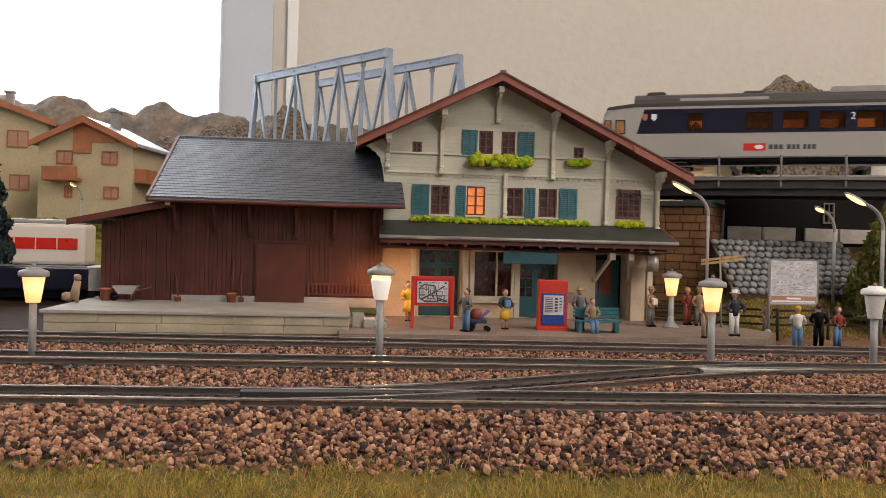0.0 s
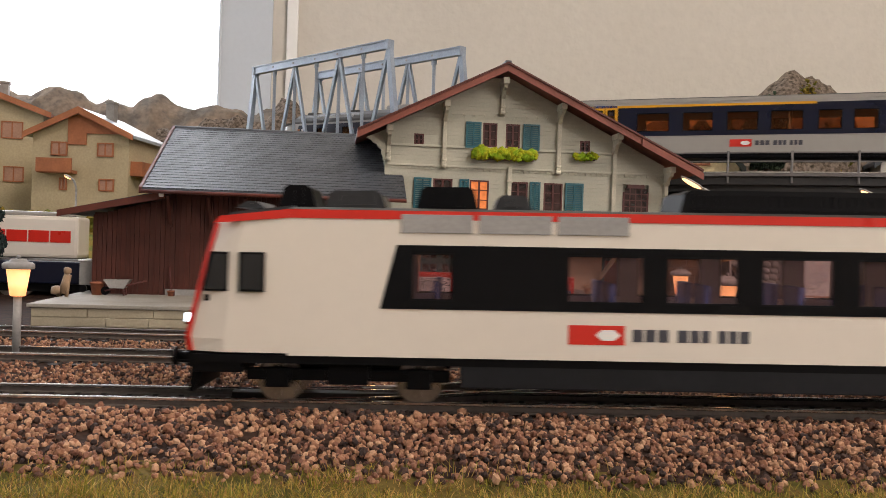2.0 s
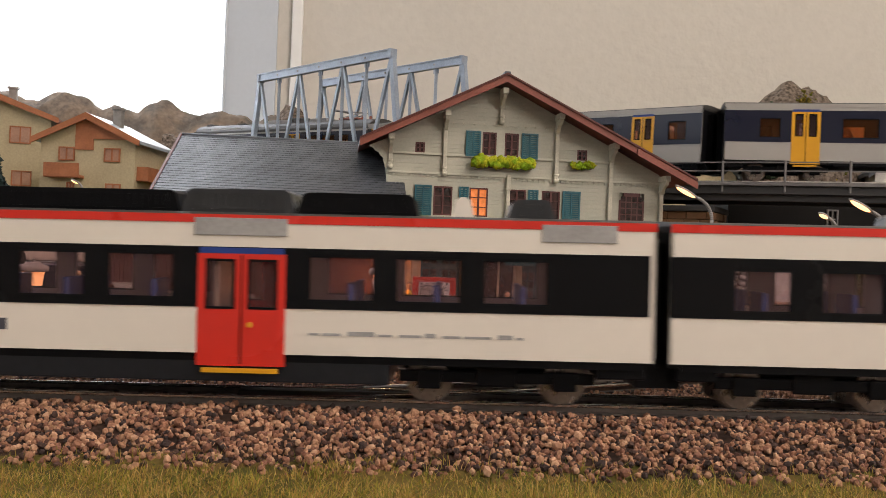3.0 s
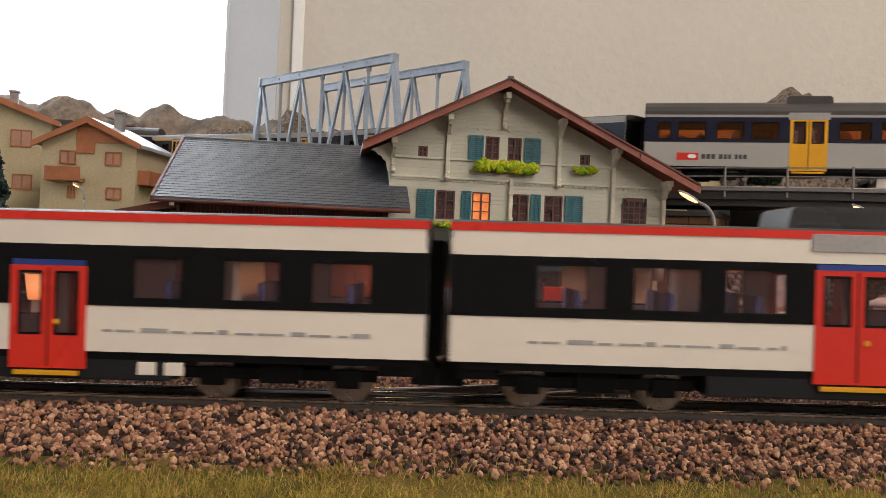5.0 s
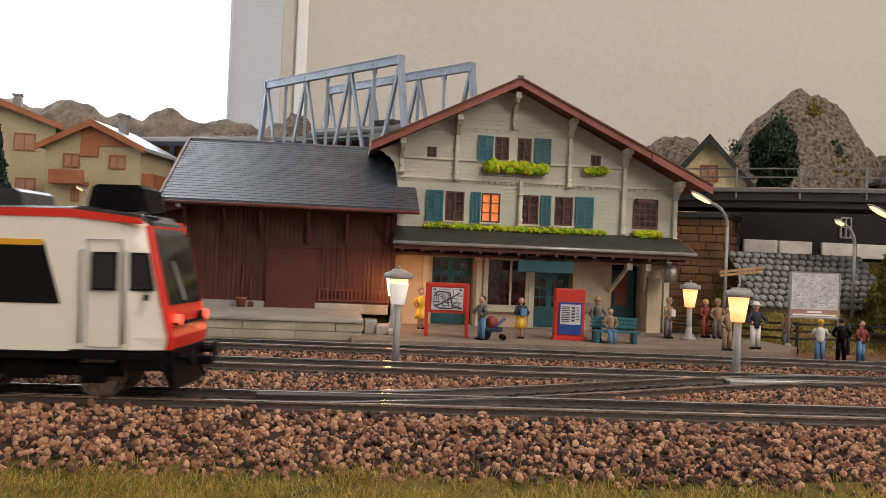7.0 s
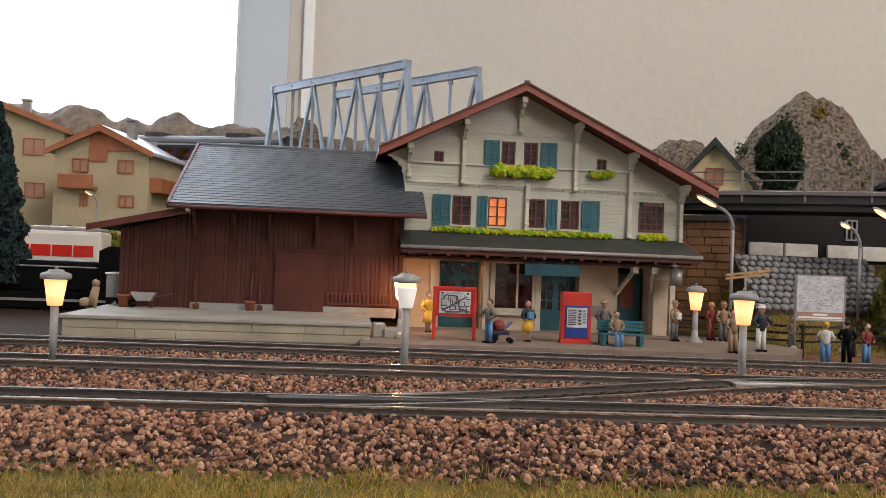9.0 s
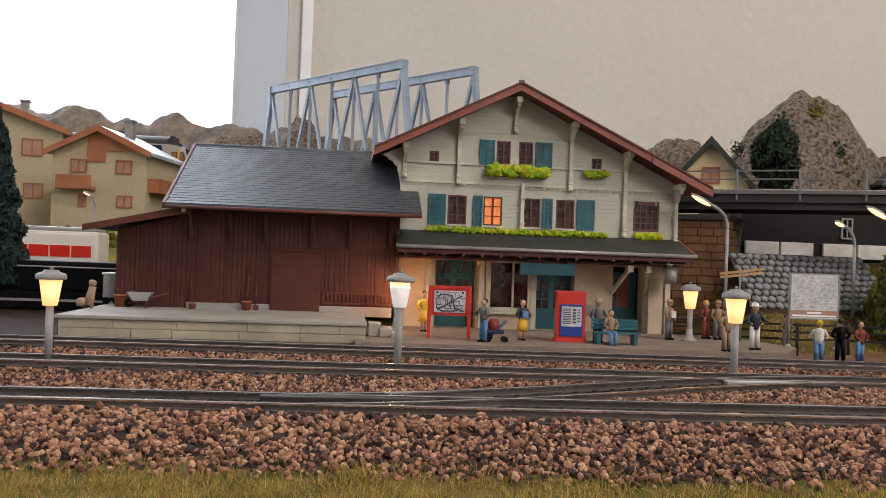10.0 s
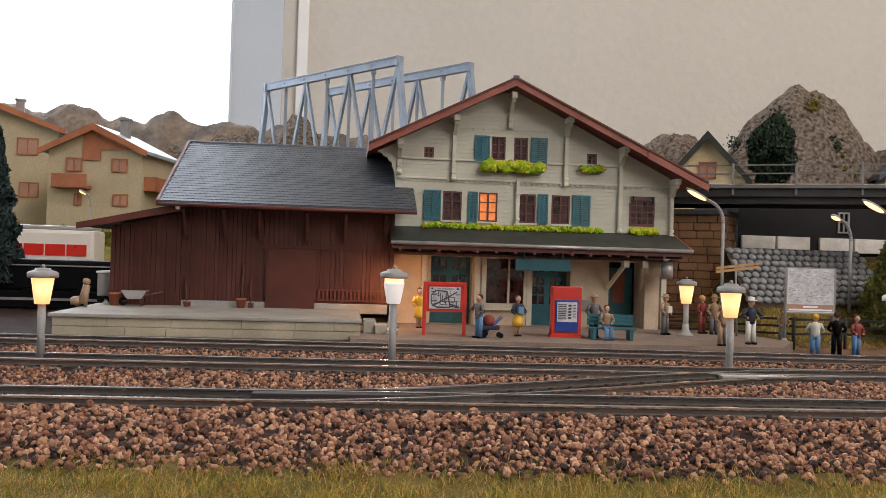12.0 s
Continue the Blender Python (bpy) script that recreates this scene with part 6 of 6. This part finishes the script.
        rod(bm, (s * 2.1, 0, hip + 5.8), el, 0.85, 0.75, 8, 0)
        rod(bm, el, (s * (2.2 + arms), -1.8, hip + 0.6 + arms * 5), 0.7, 0.55, 8, 0)
        lump(bm, (s * (2.2 + arms), -2.0, hip + 0.4 + arms * 5), 0.6, 2, 1, 0.1)
    rod(bm, (0, 0, hip + 6.4), (0, 0, hip + 7.4), 0.7, 0.7, 8, 2)
    lump(bm, (0, -0.1, hip + 8.7), 1.45, 2, 2, 0.05, 1.15)
    if hat:
        turned(bm, [(2.4, hip + 9.4), (2.4, hip + 9.7), (1.5, hip + 9.8), (1.4, hip + 10.9), (0.6, hip + 11.2)], seg=12, mi=3)
    else:
        lump(bm, (0, 0.4, hip + 9.2), 1.5, 3, 2, 0.08)
    if extra:
        box(bm, -1.5, 1.8, -3.2, -1.6, hip + 1.5, hip + 5.0, 5, 0.5)
    bmesh.ops.scale(bm, vec=(k, k, k), verts=bm.verts)
    o = part("figurine", bm, mats)
    o.matrix_world = pose(x * MM, y * MM, z * MM, 0, 0, rz)
    tagged(o, label, "figurine", "platform figurines")


def platform_things():
    for x, y, lit, lab in ((-95.5, 313, 1, "grey platform lamp with glowing shade between tracks"), (22.2, 313, 2, "grey platform lamp with white shade between tracks"), (141.5, 305, 1, "grey platform lamp with glowing shade between tracks"), (203, 303, 0, "grey platform lamp with unlit white shade between tracks")):
        lantern(x, y, -0.5, lit, lab, {22.2: 32.0, 141.5: 30.4}.get(x, 29.0))
    lantern(172, 424, 1, 1, "platform lamp with cone base and glowing shade", 28.2, True)
    lantern(28.5, 438, 1, 1, "platform lamp with cone base beside the goods shed", 28, True, "lamp_bright")
    street_lamp(199, 445, 0, 72, -18, "tall curved grey street lamp with orange glass")
    street_lamp(284, 470, 12, 66, -14, "tall curved grey street lamp below the viaduct", 6.0)
    street_lamp(268, 400, -4, 66, -18, "tall curved grey street lamp beside the bush")
    street_lamp(-213, 800, 20, 84, -8, "small curved street lamp before the chalet", 7.0)
    # red information board
    t = thing("information_board", 50, 399, 1, -3, "red framed information board on two legs", "notice board")
    part("panel", box(B(), -8.6, 8.6, 0, 1.2, 10.4, 22.6), "red", t)
    for x in (-9.0, 9.0):
        part("leg", box(B(), x - 0.8, x + 0.8, -0.3, 1.5, 0, 23.6, bevel=0.2), "red", t)
    part("top_rail", box(B(), -9.6, 9.6, -0.4, 1.6, 22.2, 23.8, bevel=0.2), "red", t)
    p = part("poster", box(B(), -7.0, 7.0, -0.5, -0.1, 11.8, 21.6), "paper", t)
    bm = B()
    rnd = random.Random(9)
    for _ in range(54):
        x, z, w, h = rnd.uniform(-6.4, 5), rnd.uniform(12.2, 19.6), rnd.uniform(0.5, 3.0), rnd.uniform(0.2, 0.4)
        if rnd.random() < 0.4:
            w, h = h, min(w, 20.4 - z)
        box(bm, x, min(x + w, 6.6), -0.65, -0.45, z, z + h)
    for c, q in (((-5.5, 13), (5.5, 19.5)), ((-6, 14), (-6, 18)), ((-6, 18), (-4, 20)), ((-4, 20), (1, 19.6)), ((1, 19.6), (2.4, 12.6)), ((-6, 14), (-3.5, 12.4)), ((-3.5, 12.4), (2.4, 12.6)), ((2.4, 14), (6.4, 12.6)), ((-2, 14), (-2, 19))):
        bar(bm, (c[0], -0.6, c[1]), (q[0], -0.6, q[1]), 0.3, 0.55)
    box(bm, -6.2, -5.2, -0.65, -0.45, 20.4, 21.2)
    box(bm, 5.2, 6.2, -0.65, -0.45, 20.4, 21.2)
    part("map_print", bm, "ink", p)
    cu = bpy.data.curves.new("heading", "FONT")
    cu.body, cu.size, cu.align_x, cu.extrude = "INFORMATION", 1.15 * MM, "CENTER", 0.02 * MM
    cu.materials.append(M["ink"])
    o = new("heading", cu)
    o.parent = p
    o.matrix_basis = pose(0, -0.55 * MM, 20.45 * MM, 90, 0, 0)
    # ticket machine
    t = thing("ticket_machine", 106, 399, 1, -3, "red ticket machine with blue and white front", "machine")
    part("cabinet", box(B(), -6.8, 6.8, 0, 6, 0, 23.2, bevel=0.5), "red", t)
    part("base", box(B(), -7.2, 7.2, -0.5, 6.5, 0, 1.5), "red", t)
    f = part("front_panel", box(B(), -5.3, 5.3, -0.6, 0.1, 2.6, 17.2, bevel=0.2), "blue", t)
    part("white_panel", box(B(), -4.6, 4.6, -0.8, -0.5, 7.2, 16.2), "paper", f)
    bm = B()
    for r in range(9):
        box(bm, -4.1, -0.4, -0.95, -0.75, 8.4 + r * 0.8, 8.8 + r * 0.8)
    for r in range(5):
        box(bm, 0.5, 1.9, -0.95, -0.75, 8.6 + r * 1.4, 9.5 + r * 1.4)
        box(bm, 2.7, 3.9, -0.95, -0.75, 9.4 + r * 1.3, 9.8 + r * 1.3)
    part("price_print", bm, "ink", f)
    # bench
    t = thing("bench", 125.4, 393, 1, -4, "blue-green wooden platform bench", "bench")
    for k in range(3):
        part("seat_slat", box(B(), -10.6, 10.6, -3.2 + k * 2.1, -1.3 + k * 2.1, 4.8, 5.5, bevel=0.12), "teal", t)
    for k in range(3):
        part("back_slat", box(B(), -10.6, 10.6, 3.4, 4.1, 6.4 + k * 1.7, 7.8 + k * 1.7, bevel=0.12), "teal", t)
    for x in (-8.4, 8.4):
        part("leg", box(B(), x - 0.9, x + 0.9, -2.8, 4.0, 0, 4.8, bevel=0.2), "teal", t)
    # pushchair
    t = thing("pushchair", 70, 391, 1, 0, "dark blue and red folding pushchair", "pushchair")
    part("hood", lump(B(), (-1.2, 0, 7.4), 2.9, sub=2, rough=0.1), "maroon", t)
    part("seat", box(B(), -4, 3.5, -2.4, 2.4, 3.6, 5.4, bevel=0.5), "navy_cloth", t)
    part("bag", box(B(), -6, -1.5, -2.2, 2.2, 1.2, 4.2, bevel=0.6), "black", t)
    for x in (-3.5, 4):
        for y in (-2.4, 2.4):
            part("wheel", rod(B(), (x, y - 0.4, 1.2), (x, y + 0.4, 1.2), 1.2, seg=12), "black", t)
    for y in (-2.2, 2.2):
        part("handle", rod(B(), (-2.5, y, 2.4), (4.6, y, 9.4), 0.3), "blue", t)
    # map panel
    t = thing("map_panel", 231.5, 416, -1, -2, "large pale local map on two grey posts", "notice board")
    for x in (-12.4, 12.4):
        part("post", rod(B(), (x, 0, 0), (x, 0, 37.4), 0.6), "lamp_grey", t)
        part("foot", turned(B(), [(2.6, 0), (2.0, 0.8), (0.8, 2.6)], x=x), "lamp_grey", t)
    part("panel", box(B(), -12, 12, -0.6, 0.5, 15.2, 37, bevel=0.1), "paper", t)
    part("frame", holed(B(), -12.6, 12.6, 14.8, 37.4, -0.9, 0.7, [(-11.9, 11.9, 15.4, 36.8)]), "gutter", t)
    for mat, n in (("map_grey", 80), ("map_red", 30), ("map_green", 60), ("map_blue", 16)):
        bm = B()
        for _ in range(n):
            x, z, w = rnd.uniform(-11.2, 9.2), rnd.uniform(20, 35.6), rnd.uniform(0.4, 2.0)
            if mat == "map_grey" and rnd.random() < 0.5:
                bar(bm, (x, -0.65, z), (x + w, -0.65, z + rnd.uniform(-1.5, 0.8)), 0.2, 0.22)
            else:
                box(bm, x, x + w, -0.72, -0.55, z, z + rnd.uniform(0.15, 0.5))
        part("map_print", bm, mat, t)
    part("caption_band", box(B(), -11.7, 11.7, -0.7, -0.55, 15.9, 19.2), "curtain", t)
    part("caption_bar", box(B(), -11, 11, -0.85, -0.65, 16.2, 17.0), "white", t)
    part("caption_bar", box(B(), -3.6, 3.6, -0.85, -0.65, 17.6, 18.5), "white", t)
    # wooden direction arms
    t = thing("direction_sign", 201, 430, 0, -10, "weathered wooden direction sign on a thin post", "sign")
    part("post", rod(B(), (0, 0, 0), (-1.5, 0, 38), 0.5), "lamp_grey", t)
    for z, s in ((34.4, 1), (36.2, -1)):
        part("arm", prism(B(), [(-11, z - 2.3), (9, z + 0.6), (11, z + 1.5), (9, z + 1.9), (-11, z - 1.0)], -0.5, 0.3), "straw", t)
    # dock clutter
    t = thing("wheelbarrow", -95, 446, 8, 0, "grey wheelbarrow on the loading dock", "wheelbarrow")
    part("tray", prism(B(), [(-6, 7.4), (6, 7.4), (3.5, 3.4), (-3, 3.4)], -3.2, 3.2), "lamp_grey", t)
    part("wheel", rod(B(), (-5.5, -0.6, 2.0), (-5.5, 0.6, 2.0), 2.0, seg=14), "black", t)
    for y in (-2.4, 2.4):
        part("handle", rod(B(), (-5.5, y * 0.4, 2), (12.5, y, 7), 0.4), "brown_win", t)
        part("leg", rod(B(), (3.5, y, 0), (3, y, 4), 0.4), "brown_win", t)
    for x, y, r, h, lab in ((-104.5, 447, 3.2, 6, "round terracotta planter on the dock"), (-45, 449, 2.6, 4.6, "terracotta tub on the dock"), (-71, 448, 1.6, 2.6, "small terracotta pot on the dock")):
        bm = turned(B(), [(r * 0.75, 0), (r, h), (r * 1.08, h), (r * 1.08, h * 0.86), (r * 0.9, h * 0.86)])
        o = part("planter", bm, "terracotta")
        o.matrix_world = pose(x * MM, y * MM, 8 * MM)
        tagged(o, lab, "planter", "dock planters")
    for x, tilt, lab in ((-45.5, 1.0, "wooden broom leaning against the shed"), (-40.5, -0.6, "spade leaning against the shed"), (-71, -2.0, "wooden rake leaning against the shed")):
        t = thing("garden_tool", x, 451, 8, 0, lab, "tool", "leaning tools")
        part("shaft", rod(B(), (0, 0, 0), (tilt, 3.4, 22 if tilt > 0 else 14), 0.35), "brown_win", t)
        part("blade", box(B(), -1.4, 1.4, -0.6, 0.6, 0, 2.6, bevel=0.2), "brown_win", t)
    t = thing("handcart", -117, 470, 8, 0, "grey box handcart beside the shed", "cart")
    part("body", box(B(), 0, 9, -8, 8, 3.5, 15, bevel=0.5), "lamp_grey", t)
    part("lid", box(B(), -0.5, 9.5, -8.6, 8.6, 15, 15.9, bevel=0.2), "lamp_white", t)
    for x in (2, 7):
        part("wheel", rod(B(), (x, -8.6, 1.8), (x, -7.4, 1.8), 1.8, seg=12), "black", t)
    # a seated stone-coloured dog figure
    bm = B()
    lump(bm, (-3.2, 0, 2.6), 2.6, sub=2, rough=0.25)
    rod(bm, (-0.5, 0, 1.5), (1.4, 0, 10), 2.2, 1.6)
    lump(bm, (1.4, -0.6, 11.6), 1.8, sub=2, rough=0.15)
    rod(bm, (1.2, -0.8, 0), (1.8, -0.4, 8), 0.8, 1.0)
    o = part("dog_figurine", bm, "tan")
    o.matrix_world = pose(-0.1145, 0.43, 0.008)
    tagged(o, "tan seated dog figurine on the loading dock", "figurine")
    F = figure
    F(42, 437, 1, 10, "yellow", "yellow", "figurine in a yellow coat and cap", skirt=True)
    F(64, 388, 1, -60, "grey_cloth", "jeans", "figurine in grey jumper and blue jeans", arms=0.35, tall=19)
    F(84, 402, 1, 20, "navy_cloth", "yellow", "figurine in yellow skirt holding a blue child", skirt=True, extra="jeans", tall=18.5)
    F(122.5, 392, -0.6, 0, "tan", "jeans", "seated figurine in tan shirt and jeans on the bench", seated=True, tall=17)
    F(119.5, 402, 1, 0, "grey_cloth", "navy_cloth", "standing figurine in grey suit and hat behind the bench", hat="tan")
    F(163, 428, 1, 30, "tan", "grey_cloth", "figurine with hat reading a paper", hat="tan", extra="white_cloth", arms=0.1)
    F(187, 440, 1, 15, "maroon", "maroon", "figurine with blond hair in maroon", hair="yellow")
    F(192, 437, 1, -10, "tan", "grey_cloth", "figurine in tan coat and hat", hat="tan")
    F(169, 374, 1, 0, "tan", "tan", "brown-coated figurine at the platform edge", tall=19)
    F(187, 385, 1, 0, "navy_cloth", "white_cloth", "stationmaster figurine in navy jacket and white trousers", hat="white_cloth", arms=0.3, tall=20.5)
    F(216, 382, -3.6, 160, "white_cloth", "jeans", "figurine in white shirt and jeans", hair="yellow", tall=19)
    F(228.5, 386, -3.6, 150, "black", "black", "figurine in dark clothes", tall=20)
    F(236.7, 384, -3.6, 20, "maroon", "jeans", "figurine in maroon top and jeans", arms=0.2, tall=19)
    F(222, 424, -2, 0, "tan", "grey_cloth", "small figurine by the fence", tall=17)


room()
ground()
viaduct()
truss()
background()
goods()
trains()
platform()
shed()
station()
platform_things()
pier()
grass()
tracks()
ballast()
motions()
